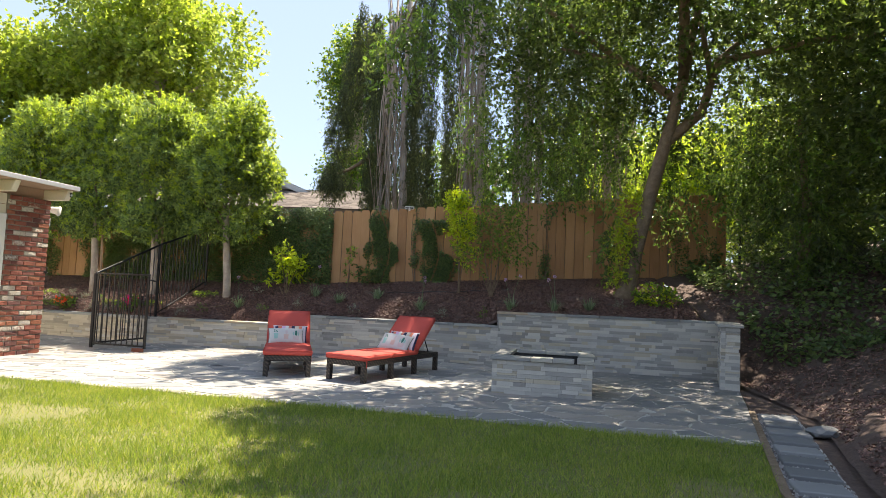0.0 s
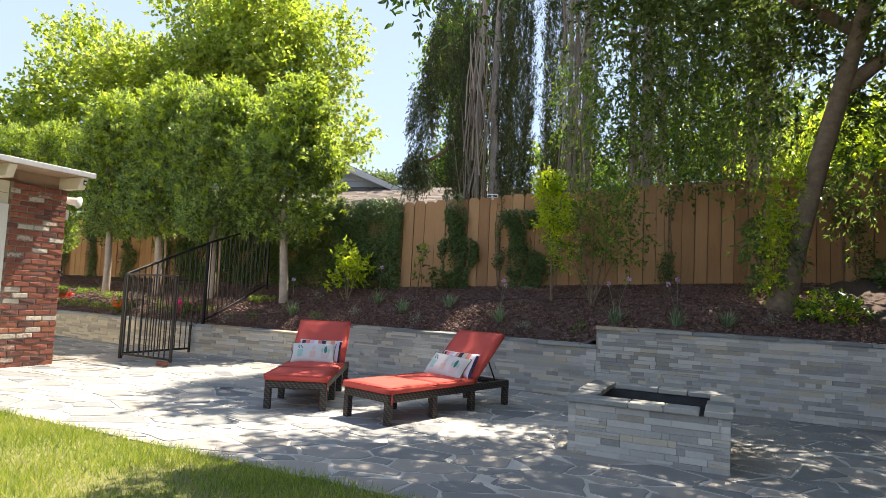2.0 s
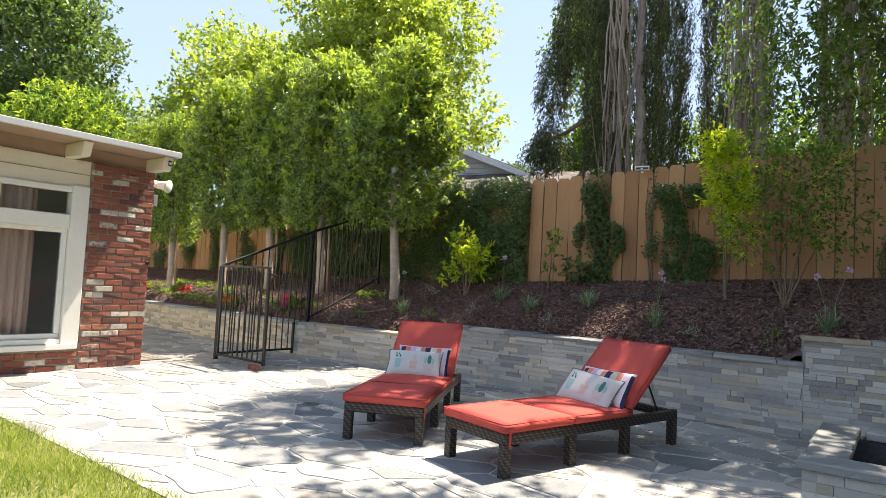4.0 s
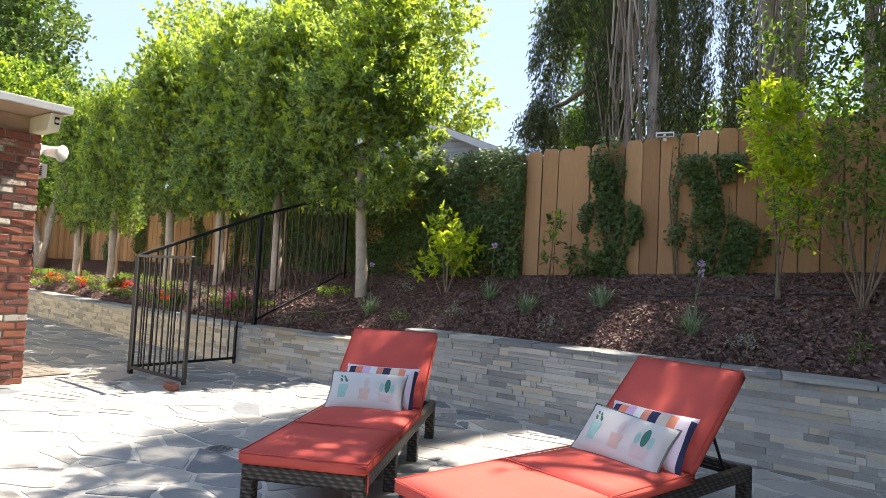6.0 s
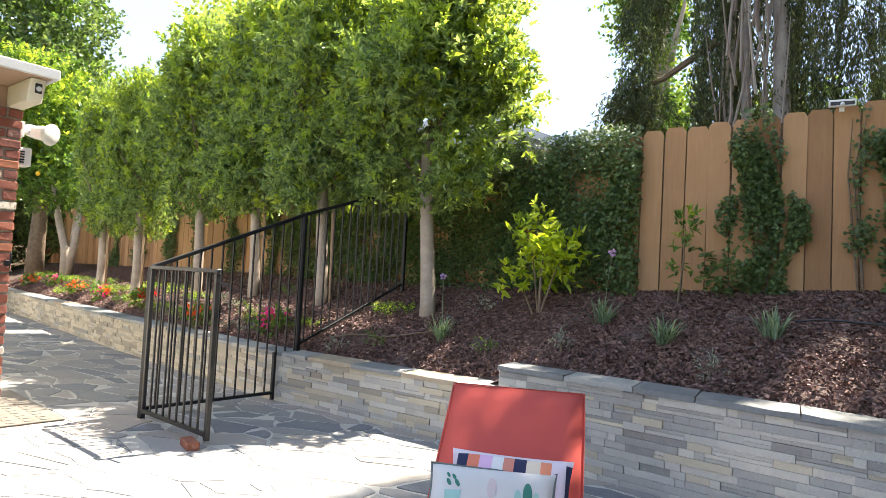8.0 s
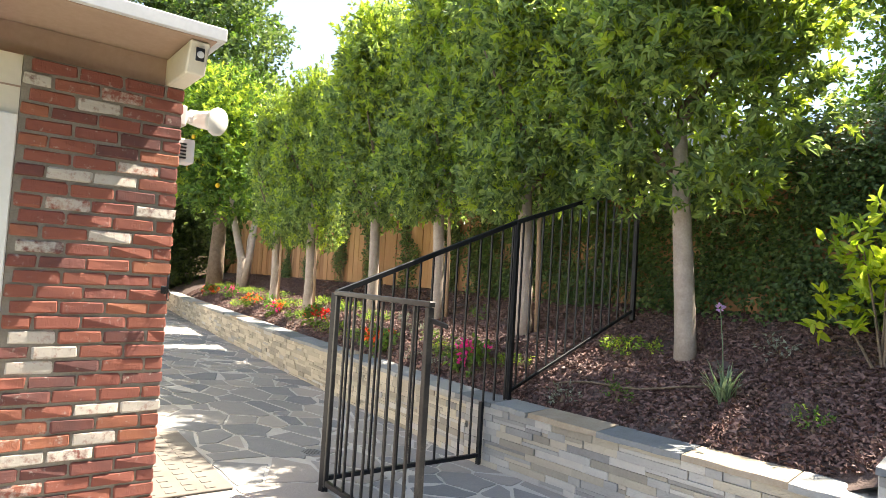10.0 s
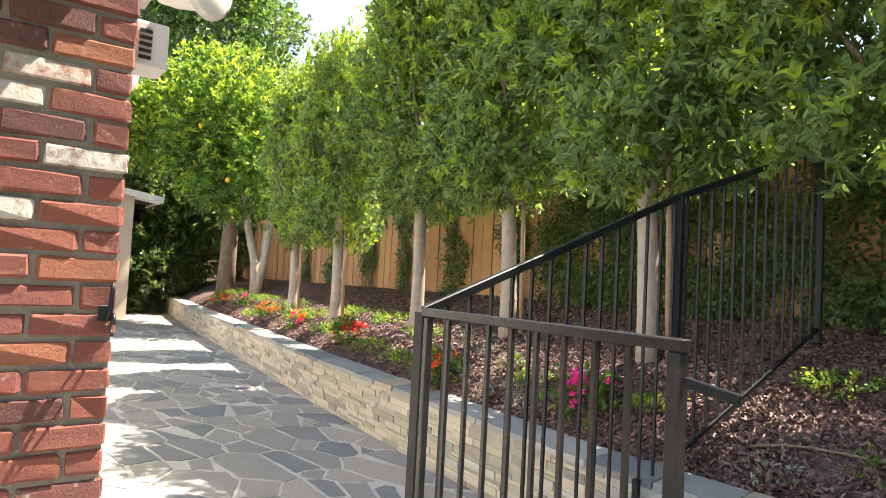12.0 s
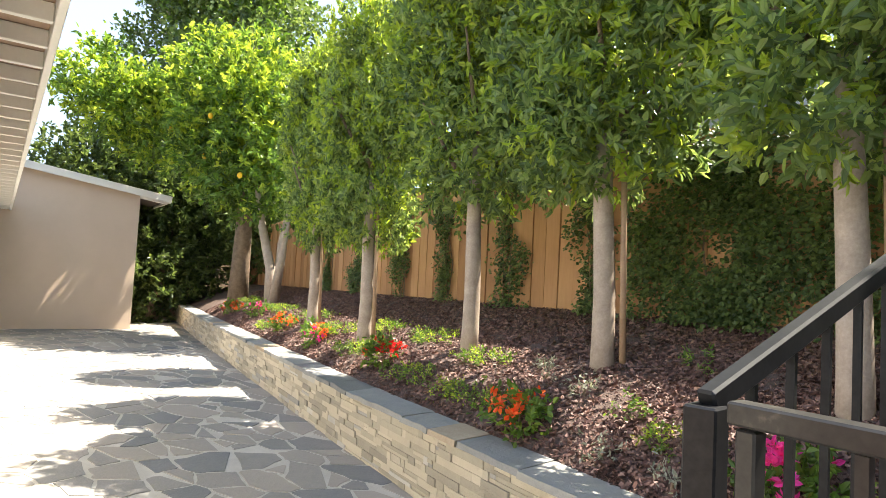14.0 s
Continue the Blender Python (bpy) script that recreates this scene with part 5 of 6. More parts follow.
child("crown", tree_crown(90, 14500, 9, shifted(SHADE, (3.44, 11.5, 1.2)), 0.12, 0.052, [M_LEAF_DARK, M_LEAF_MID], 0.1, 0.35, 0.7, 0.7, 0.1, small=True), shade, "dark green crown")
# Unseen leaf masses added above the view to shade lawn, patio and lounger.
OVERHEAD = [((4.0, 8.4, 7.6), (2.2, 2.2, 1.0)), ((2.6, 7.4, 7.8), (1.8, 1.7, 0.8)), ((3.6, 6.4, 7.8), (1.8, 1.6, 0.8)), ((5.2, 5.4, 7.4), (2.2, 2.2, 1.2)), ((4.6, 7.0, 8.4), (2.0, 2.0, 0.9)), ((1.9, 8.7, 7.9), (1.1, 1.3, 0.6)), ((3.0, 9.2, 8.0), (1.5, 1.2, 0.7)), ((1.2, 10.1, 7.8), (0.9, 1.2, 0.6)), ((-0.75, 12.15, 8.2), (0.85, 0.8, 0.45)), ((-0.2, 12.9, 8.4), (0.7, 0.6, 0.4))]
child("upper_crown", tree_crown(92, 9000, 9, shifted(OVERHEAD, (3.44, 11.5, 1.2)), 0.13, 0.06, [M_LEAF_DARK, M_LEAF_MID], 0.1, 0.35, 0.7, 0.7, 0.1, small=True), shade, "dense unseen crown added above the view to shade the lawn")
child("hanging_foliage", tree_crown(91, 2000, 10, shifted(HANGING, (3.44, 11.5, 1.2)), 0.09, 0.036, [M_LEAF_DARK, M_LEAF_MID], 0.5, 0.5, 0.6, 0.5, 0.2, 0.6), shade, "long hanging leafy twigs")

thicket = [((7.6, 8.6, 3.6), (1.4, 2.0, 2.2)), ((7.0, 12.2, 2.9), (1.0, 0.8, 1.2)), ((9.5, 5.5, 4.2), (2.0, 2.4, 3.2)), ((10.5, 10, 5), (2.2, 3, 4)), ((6.6, 6.4, 3.9), (1.0, 1.2, 1.4)), ((9.0, 1.5, 4.5), (2.2, 2.4, 3.6)), ((8.5, 15.5, 5), (2, 1.2, 4)), ((8.6, 10.2, 6.5), (1.8, 2.0, 2.2)), ((6.9, 9.6, 5.2), (1.0, 1.4, 1.6)), ((12, 7, 7), (2.5, 3, 4)), ((7.0, 13.8, 6.2), (1.4, 1.0, 2.4)), ((7.8, 14.6, 2.6), (1.5, 0.7, 1.6)), ((9.6, 13.6, 3.2), (1.6, 1.2, 2.4)), ((8.2, 12.0, 3.0), (1.2, 1.0, 1.6))]
ob = thing("shrubs", "dark evergreen shrubs covering the shady bank", "shrubs", pose(8, 8, 1.0))
child("foliage", tree_crown(95, 11500, 9, shifted(thicket, (8, 8, 1.0)), 0.125, 0.056, [M_LEAF_DARK, M_LEAF_MID], 0.12, 0.35, 0.8, 0.7, 0.45, small=True), ob)
tagged(ob, "", "", "", "stuff")
for k, (x, y) in enumerate(((7.8, 8.4), (9.6, 5.6), (10.4, 10.2), (9.0, 1.6), (8.5, 15.5), (7.0, 12.2))):
    z = float(bank_z(x, y)) - 1.0
    part("stem", tube([(x - 8, y - 8, z - 0.15), (x - 7.9, y - 8, z + 1.2), (x - 8, y - 7.9, z + 3)], [0.12, 0.09, 0.04], 8), M_BARK_BROWN, ob)

# ---- trees further off ----


def far_tree(x, y, blobs, seed, leaf, L, twigs, label):
    ob = thing("tree", label, "tree", pose(x, y, 0.0), "trees of the neighbouring gardens")
    low = min(c[2] - r[2] for c, r in blobs)
    top = max(c[2] for c, r in blobs)
    part("trunk", tube([(0, 0, 0), (0.2, 0, low + 1), (0, 0.1, top)], [0.4, 0.3, 0.1], 9, None, 0.1, random.Random(seed)), M_BARK, ob, "", None, True)
    r = random.Random(seed)
    for k in range(7):
        c = blobs[k % len(blobs)][0]
        s = Vector((0.1, 0, low + 1 + r.random() * (top - low - 1) * 0.6))
        e = Vector(c) + Vector((r.uniform(-1, 1), r.uniform(-1, 1), r.uniform(0, 1)))
        part("limb", tube([s, s.lerp(e, 0.5) + Vector((0, 0, 0.4)), e], [0.16, 0.1, 0.03], 6), M_BARK, ob, "", None, True)
    child("crown", tree_crown(seed, twigs, 9, blobs, L, L * 0.62, leaf, 0.2, 0.9, 0.9, 0.7, 0.25, small=True), ob)


def lumps(seed, c, r, n, size):
    q = random.Random(seed)
    out = []
    for k in range(n):
        a, b = q.uniform(0, 6.28), math.asin(q.uniform(-0.8, 1))
        f = q.uniform(0.45, 0.95)
        s = q.uniform(0.7, 1.2) * size
        out.append(((c[0] + f * r[0] * math.cos(a) * math.cos(b), c[1] + f * r[1] * math.sin(a) * math.cos(b), c[2] + f * r[2] * math.sin(b)), (s, s, s * 0.75)))
    return out


PLANE = [M_LEAF_PLANE, M_LEAF_NEW]
far_tree(-15.8, 29.5, lumps(1, (-1.2, 0, 10.5), (5.7, 4.0, 6.8), 44, 1.55), 101, PLANE, 0.24, 5200, "tall pale green plane tree behind the fence")
far_tree(-25.0, 29.0, lumps(2, (0, 0, 8.5), (6.5, 4.0, 5.6), 40, 1.6), 102, PLANE, 0.24, 4600, "broad leafy plane tree in the neighbouring garden")
far_tree(-27.5, 19.5, lumps(3, (0, 0, 8.0), (5.0, 3.2, 6.6), 52, 1.3), 103, [M_LEAF_IVY, M_LEAF_MID], 0.19, 7000, "dark green tree rising behind the stucco wing")
far_tree(-34.0, 25.0, lumps(4, (0, 0, 6.5), (6.5, 5, 5.0), 34, 1.6), 104, [M_LEAF_MID, M_LEAF_PLANE], 0.24, 3600, "large green tree in the distance")
far_tree(-4.9, 26.0, lumps(5, (0, 0, 7.5), (0.8, 0.8, 6.0), 24, 0.55), 105, [M_LEAF_MID, M_LEAF_NEW], 0.15, 1900, "slender green tree behind the cypresses")
far_tree(-21.5, 59.0, lumps(6, (0, 0, 10.5), (2.2, 2, 2.2), 9, 1.2), 106, [M_LEAF_IVY], 0.3, 500, "distant round green tree beyond the houses")
far_tree(-5.5, 44.0, lumps(7, (0, 0, 6.0), (2.6, 2, 2.0), 9, 1.0), 107, [M_LEAF_CITRUS], 0.26, 600, "distant yellow-green tree beyond the fence")
far_tree(8.0, 30.0, lumps(8, (0, 0, 6.5), (5.5, 3, 5.0), 24, 1.5), 108, [M_LEAF_MID, M_LEAF_NEW], 0.26, 2000, "sunlit tree behind the shade tree")
far_tree(18.0, 22.0, lumps(9, (0, 0, 7.0), (5.0, 4, 6.0), 22, 1.6), 109, [M_LEAF_MID, M_LEAF_PLANE], 0.26, 1800, "leafy tree at the end of the bank")
far_tree(1.0, 34.0, lumps(10, (0, 0, 5.5), (5.0, 3, 4.0), 20, 1.5), 110, [M_LEAF_MID, M_LEAF_DARK], 0.26, 1500, "green tree behind the cypresses")

far_tree(10.5, 23.0, lumps(11, (0, 0, 4.4), (5.0, 2.2, 3.6), 34, 1.3), 111, [M_LEAF_NEW, M_LEAF_CITRUS], 0.2, 3800, "sunlit yellow-green tree beyond the end of the fence")

# ---- neighbouring house ----
near_house = thing("neighbouring_house", "neighbouring house with shingled lower roof and grey gable", "house", pose(-9.2, 22, 0))


def prism(profile, y0, y1):
    """A solid between two upright outlines of (x, z)."""
    bm = bmesh.new()
    a, b = [[bm.verts.new((x, y, z)) for x, z in profile] for y in (y0, y1)]
    bm.faces.new(a)
    bm.faces.new(list(reversed(b)))
    for k in range(len(profile)):
        bm.faces.new((a[k], b[k], b[(k + 1) % len(profile)], a[(k + 1) % len(profile)]))
    return bm


part("wall", prism([(-3.9, 0), (3.9, 0), (3.9, 4.4), (0, 5.95), (-3.9, 4.4)], 0.1, 7), M_SIDING, near_house, "grey painted siding")
for side in (-1, 1):
    slope = [(0, 6.12), (4.4 * side, 4.36), (4.4 * side, 4.24), (0, 6.0)]
    part("roof", prism(slope, -0.3, 7.3), M_ROOFING, near_house)
    part("barge_board", prism([(0, 6.1), (4.4 * side, 4.34), (4.4 * side, 4.14), (0, 5.9)], -0.36, -0.305), M_METALEDGE, near_house, "pale grey barge board")
for k in range(9):
    z = 4.45 + 0.16 * k
    w = (5.95 - z) / 0.3974
    part("siding_board", box((-w, 0.075, z), (w, 0.098, z + 0.15), 0.004), M_SIDING, near_house)
part("porch_wall", box((-3.0, -2.3, 0), (7.5, 0.09, 3.55)), M_SIDING, near_house)
part("porch_roof", box((-3.4, -2.9, -0.14), (7.9, 0.1, -0.02)), M_ROOFING, near_house, "", pose(0, 0, 4.68, 19.5, 0, 0))
shingle_bm = bmesh.new()
for row in range(12):
    y0 = -2.9 + row * 0.25
    for k in range(34):
        x0 = -3.4 + k * 0.33 + (0.16 if row % 2 else 0)
        box((x0, y0, -0.02), (x0 + 0.322, y0 + 0.24, 0.012 + 0.004 * ((k * 7 + row * 3) % 3)), 0, 1, shingle_bm)
tagged(part("shingles", shingle_bm, M_ROOFING, near_house, "brown weathered shingles", pose(0, 0, 4.68, 19.5, 0, 0)), "", "", "", "stuff")

# ---- climbing plants on the fence ----


def vine(name, label, x0, x1, z0, z1, n, seed, L=0.042, depth=0.12, ragged=0.5, mats=None):
    rng = np.random.default_rng(seed)
    u, w = rng.random(n * 2), rng.random(n * 2)
    x, z = x0 + u * (x1 - x0), z0 + w * (z1 - z0)
    mid = (x0 + x1) / 2 + (x1 - x0) * 0.1 * np.sin(3.1 * z + seed)
    half = (x1 - x0) / 2 * (0.72 + 0.28 * np.sin(4.3 * z + 2 * seed))
    dense = np.sin(5 * x + seed) * np.sin(6 * z) + rng.normal(0, 0.5, n * 2)
    strand = np.sin(17 * x + 3 * np.sin(2.3 * z) + seed)
    keep = (dense > -0.55) & (((np.abs(x - mid) < half * (0.75 + 0.25 * np.sin(9 * z + seed)) * rng.uniform(0.6, 1.35, n * 2)) & (strand > -0.9)) if ragged else True)
    x, z = x[keep][:n], z[keep][:n]
    n = len(x)
    y = fence_y(x) - 0.03 - rng.random(n) ** 2 * depth
    P = np.stack([x, y, z], 1)
    D = unit(np.stack([rng.normal(0, 0.7, n), -0.5 - rng.random(n) * 0.5, rng.normal(-0.4, 0.6, n)], 1))
    N = unit(np.stack([rng.normal(0, 0.4, n), -np.ones(n) * 0.8, np.ones(n) * 0.6], 1))
    ob = thing(name, label, "climbing plant", pose(0, 0, 0), "climbers on the fence")
    child("leaves", leafage("leaves", P, D, N, L * rng.uniform(0.7, 1.3, n), L * 0.72, mats or [M_LEAF_IVY], None, True), ob)
    r = random.Random(seed)
    for k in range(3):
        xs = r.uniform(x0, x1)
        xs = (x0 + x1) / 2 + (xs - (x0 + x1) / 2) * 0.4
        top = z0 + (z1 - z0) * r.uniform(0.6, 0.95)
        part("stem", tube([(xs, float(fence_y(xs)) - 0.05, float(fence_foot(xs)) - 0.1), (xs + r.uniform(-0.1, 0.1), float(fence_y(xs)) - 0.04, (z0 + top) / 2), (xs + r.uniform(-0.1, 0.1), float(fence_y(xs)) - 0.03, top)], [0.01, 0.008, 0.004], 5), M_BARK_BROWN, ob)


vine("creeper", "dense green creeper covering the fence beside the corner", -4.1, -2.42, 1.28, 2.92, 17000, 120, 0.042, 0.22, 0)
vine("creeper", "thick dark creeper hanging over the fence behind the railing", -8.4, -4.1, 1.22, 2.8, 30000, 121, 0.042, 0.22, 0)
vine("ivy", "narrow column of ivy climbing the brown fence", -1.75, -1.0, 1.35, 3.0, 7200, 122)
vine("ivy", "spreading ivy on the brown fence behind the shrub", -0.75, 0.3, 1.4, 2.75, 7200, 123)
vine("ivy", "thin strand of ivy under the flood light", -0.72, -0.55, 1.9, 3.0, 200, 124)
vine("ivy", "small ivy plant at the fence foot", 1.95, 2.35, 1.5, 2.1, 300, 125)
vine("ivy", "thin strand of ivy on the fence", 2.05, 2.25, 2.0, 2.9, 120, 126)
vine("ivy", "dark ivy on the fence behind the shade tree", 4.5, 5.2, 1.6, 3.1, 900, 127)
vine("ivy", "dark ivy at the end of the fence", 5.2, 6.0, 1.7, 2.6, 700, 128)
for k, (x, w, top) in enumerate(((-7.4, 0.9, 2.7), (-8.9, 0.7, 2.6), (-10.2, 0.9, 2.8), (-11.6, 0.7, 2.5), (-12.9, 0.9, 2.7), (-14.6, 0.9, 2.6), (-16.2, 0.7, 2.5))):
    vine("ivy", "ivy climbing the sunlit board fence", x - w / 2, x + w / 2, 1.2, top, 2800, 140 + k, 0.042)

# ---- small plants ----


def on_bed(x, y):
    return pose(x, y, float(bed_z(x, y)))


def blades(seed, n, length, spread, width, name="leaves", mats=None):
    rng = np.random.default_rng(seed)
    a, t = rng.uniform(0, 6.283, n), rng.random(n) ** 0.7 * spread
    D = np.stack([np.cos(a) * np.sin(t), np.sin(a) * np.sin(t), np.cos(t)], 1)
    side = np.stack([-np.sin(a), np.cos(a), np.zeros(n)], 1) * width / 2
    P = rng.normal(0, 0.025, (n, 3)) * [1, 1, 0] - [0, 0, 0.03]
    l = length * rng.uniform(0.6, 1.15, n)[:, None]
    pts = [P, P + D * l * 0.5, P + D * l * 0.8 + [0, 0, -0.03], P + D * l * [1.08, 1.08, 0.9] - np.array([0, 0, 0.06]) * (t[:, None] / max(spread, 0.1))]
    V = np.stack([pts[0] - side, pts[0] + side, pts[1] - side, pts[1] + side, pts[2] - side * 0.7, pts[2] + side * 0.7, pts[3] - side * 0.1, pts[3] + side * 0.1], 1).reshape(-1, 3)
    b = 8 * np.arange(n)[:, None]
    F = np.concatenate([b + [0, 1, 3, 2], b + [2, 3, 5, 4], b + [4, 5, 7, 6]], 1).reshape(-1, 4)
    return np_mesh(name, V, F, mats or [M_BLADE])


def flower_head(ob, at, seed, petal, size, n):
    rng = np.random.default_rng(seed)
    D = unit(rng.normal(size=(n, 3)) + [0, 0, 0.5])
    me = leafage("flower", D * size * 0.35, D, unit(rng.normal(size=(n, 3))), np.full(n, size), np.full(n, size * 0.6), [petal])
    child("flower", me, ob, "", Matrix.Translation(at))


def garlic_plant(label, seed, stalks):
    ob = thing("society_garlic", label, "plant", pose(0, 0, 0), "tufted plants in the bed")
    child("leaves", blades(seed, 70, 0.34, 0.75, 0.011), ob)
    r = random.Random(seed)
    for k in range(stalks):
        a = r.uniform(0, 6.28)
        tip = (0.16 * math.cos(a), 0.16 * math.sin(a), r.uniform(0.5, 0.62))
        stalk = part("stalk", tube([(0, 0, 0), (tip[0] * 0.4, tip[1] * 0.4, tip[2] * 0.55), tip], [0.004, 0.0035, 0.003], 5), M_BLADE, ob)
        flower_head(stalk, tip, seed + k, M_PURPLE, 0.03, 22)
    return ob


kinds = [garlic_plant("tufted blue-green plant with lilac flowers in the mulch", 150, 2), garlic_plant("tufted blue-green plant without flowers in the mulch", 160, 0), garlic_plant("tufted plant with one tall lilac flower", 170, 1)]
spots = [(-2.54, 12.22, 2, 20), (-1.98, 11.87, 1, 70), (-1.24, 12.0, 1, 130), (-0.33, 11.43, 0, 0), (1.32, 10.92, 0, 60), (2.08, 10.75, 0, 150), (-4.08, 12.14, 2, 200), (2.68, 10.75, 1, 30)]
used = set()
for x, y, k, turn in spots:
    m = on_bed(x, y) @ pose(0, 0, 0, 0, 0, turn)
    if k in used:
        copy_thing(kinds[k], m)
    else:
        kinds[k].matrix_basis = m
        used.add(k)


def leafy_clump(name, label, category, x, y, seed, blobs, twigs, L, W, mats, group="", stems=3, k=8, share=0.3, reach=0.12):
    ob = thing(name, label, category, on_bed(x, y), group)
    child("leaves", tree_crown(seed, twigs, k, blobs, L, W, mats, share, reach, 0.7, 0.8, 0.3, 0, "leaves"), ob)
    r = random.Random(seed)
    for q in range(stems):
        c = Vector(blobs[q % len(blobs)][0])
        part("stem", tube([(r.uniform(-0.03, 0.03), r.uniform(-0.03, 0.03), -0.05), c * 0.5 + Vector((0, 0, 0.02)), c], [0.011, 0.008, 0.003], 5), M_BARK_BROWN, ob)
    return ob


leafy_clump("citrus_bush", "young citrus bush with bright yellow-green leaves", "bush", -3.26, 12.57, 180, [((0, 0, 0.5), (0.24, 0.22, 0.24)), ((-0.12, 0, 0.75), (0.18, 0.16, 0.18)), ((0.25, 0, 0.66), (0.15, 0.16, 0.16)), ((-0.3, 0, 0.32), (0.13, 0.12, 0.09)), ((0.03, 0, 0.88), (0.1, 0.1, 0.12))], 95, 0.1, 0.045, [M_LEAF_CITRUS, M_LEAF_NEW], "", 5, 7, 0.2, 0.15)
leafy_clump("tall_shrub", "tall thin-stemmed shrub with airy green leaves", "shrub", 0.98, 11.93, 181, [((0, 0, 1.25), (0.6, 0.4, 0.5)), ((-0.3, 0, 1.7), (0.35, 0.3, 0.3)), ((0.4, 0, 0.9), (0.35, 0.3, 0.35)), ((0.3, 0, 1.5), (0.35, 0.3, 0.3)), ((-0.35, 0, 0.8), (0.3, 0.25, 0.35))], 400, 0.06, 0.025, [M_LEAF_MID, M_LEAF_NEW], "", 9, 9, 0.1, 0.25)
leafy_clump("yellow_shrub", "bright yellow-green shrub growing against the fence", "shrub", 0.35, 12.2, 182, [((0, 0, 1.5), (0.22, 0.2, 0.4)), ((-0.1, 0, 1.8), (0.16, 0.15, 0.25)), ((0.1, 0, 1.0), (0.15, 0.15, 0.4))], 240, 0.08, 0.036, [M_LEAF_CITRUS], "", 4, 8, 0, 0.18)
leafy_clump("climber", "bright leafy climber beside the leaning trunk", "climbing plant", 3.4, 11.4, 186, [((-0.05, 0, 0.6), (0.16, 0.14, 0.5)), ((0.1, 0, 1.5), (0.15, 0.14, 0.6)), ((-0.15, 0, 1.1), (0.15, 0.12, 0.3))], 190, 0.075, 0.036, [M_LEAF_NEW, M_LEAF_CITRUS], "", 4, 7, 0.4, 0.15)
leafy_clump("staked_sapling", "small sapling tied to a dark stake", "sapling", -1.98, 12.68, 183, [((0, 0, 0.4), (0.08, 0.08, 0.25)), ((0.02, 0, 0.72), (0.07, 0.07, 0.12))], 22, 0.075, 0.03, [M_LEAF_MID, M_LEAF_NEW], "", 2, 6, 0.3, 0.08)
leafy_clump("ivy_bush", "low dark green bush at the fence foot", "bush", -1.62, 12.88, 184, [((0, 0, 0.2), (0.18, 0.12, 0.2))], 60, 0.06, 0.04, [M_LEAF_IVY], "", 2, 7)
leafy_clump("rose_bush", "low flowering bush with pale leaves on the wall edge", "bush", 3.9, 10.9, 185, [((0, 0, 0.15), (0.4, 0.2, 0.16))], 90, 0.07, 0.04, [M_LEAF_MID, M_LEAF_CITRUS], "", 3, 7)
for k, (x, y) in enumerate(((-4.77, 11.99), (-3.89, 12.7), (0.11, 11.15), (0.85, 11.04), (-5.2, 11.95), (-2.75, 11.75), (-3.5, 11.9), (-1.6, 11.45), (-7.35, 12.44), (-7.4, 12.77), (-7.83, 13.01), (-8.27, 13.21), (-7.28, 13.43), (3.2, 10.8), (-6.9, 12.3))):
    leafy_clump("seedling", "small grey-green seedling in the bark mulch", "seedling", x, y, 190 + k, [((0, 0, 0.06), (0.09, 0.09, 0.07))], 16, 0.035, 0.012, [M_SILVER if k % 3 else M_LEAF_MID], "seedlings in the bed", 2, 7, 0, 0.07)
for k, (x, y, s) in enumerate(((-11.0, 13.7, 0.45), (-9.64, 13.2, 0.32), (-8.75, 12.95, 0.38), (-9.1, 13.5, 0.3), (-11.3, 14.3, 0.4), (-15.4, 15.4, 0.5), (-12.2, 14.3, 0.4), (-13.6, 14.9, 0.45), (-10.2, 14.0, 0.35), (-7.0, 12.6, 0.25), (-5.0, 12.75, 0.3), (-6.0, 12.35, 0.2), (-14.6, 14.6, 0.3), (-18.0, 16.2, 0.5))):
    leafy_clump("ground_cover", "patch of low fresh green ground cover", "ground cover", x, y, 220 + k, [((0, 0, 0.015), (s, s * 0.7, 0.055))], int(330 * s), 0.026, 0.014, [M_LEAF_MID, M_LEAF_NEW], "ground cover patches", 2, 9, 0.25, 0.05)
for k, (x, y, petal, word) in enumerate(((-8.05, 12.62, M_ORANGE, "orange"), (-10.32, 13.38, M_RED, "red"), (-12.3, 13.93, M_ORANGE, "orange and pink"), (-13.95, 14.43, M_ORANGE, "orange"), (-16.0, 15.16, M_MAGENTA, "magenta"), (-17.7, 15.5, M_ORANGE, "orange"), (-6.42, 12.28, M_MAGENTA, "magenta"))):
    ob = leafy_clump("bedding_flower", f"{word} bedding flowers with green leaves in the mulch", "flowers", x, y, 240 + k, [((0, 0, 0.1), (0.17, 0.15, 0.1))], 45, 0.06, 0.035, [M_LEAF_MID], "bedding flowers", 3, 7, 0)
    r = random.Random(k)
    for q in range(15):
        a, d = r.uniform(0, 6.28), r.uniform(0, 0.2)
        flower_head(ob, (d * math.cos(a), d * math.sin(a), r.uniform(0.14, 0.27) - d * 0.3), 260 + 20 * k + q, M_MAGENTA if k == 2 and q % 3 == 0 else petal, 0.045, 10)


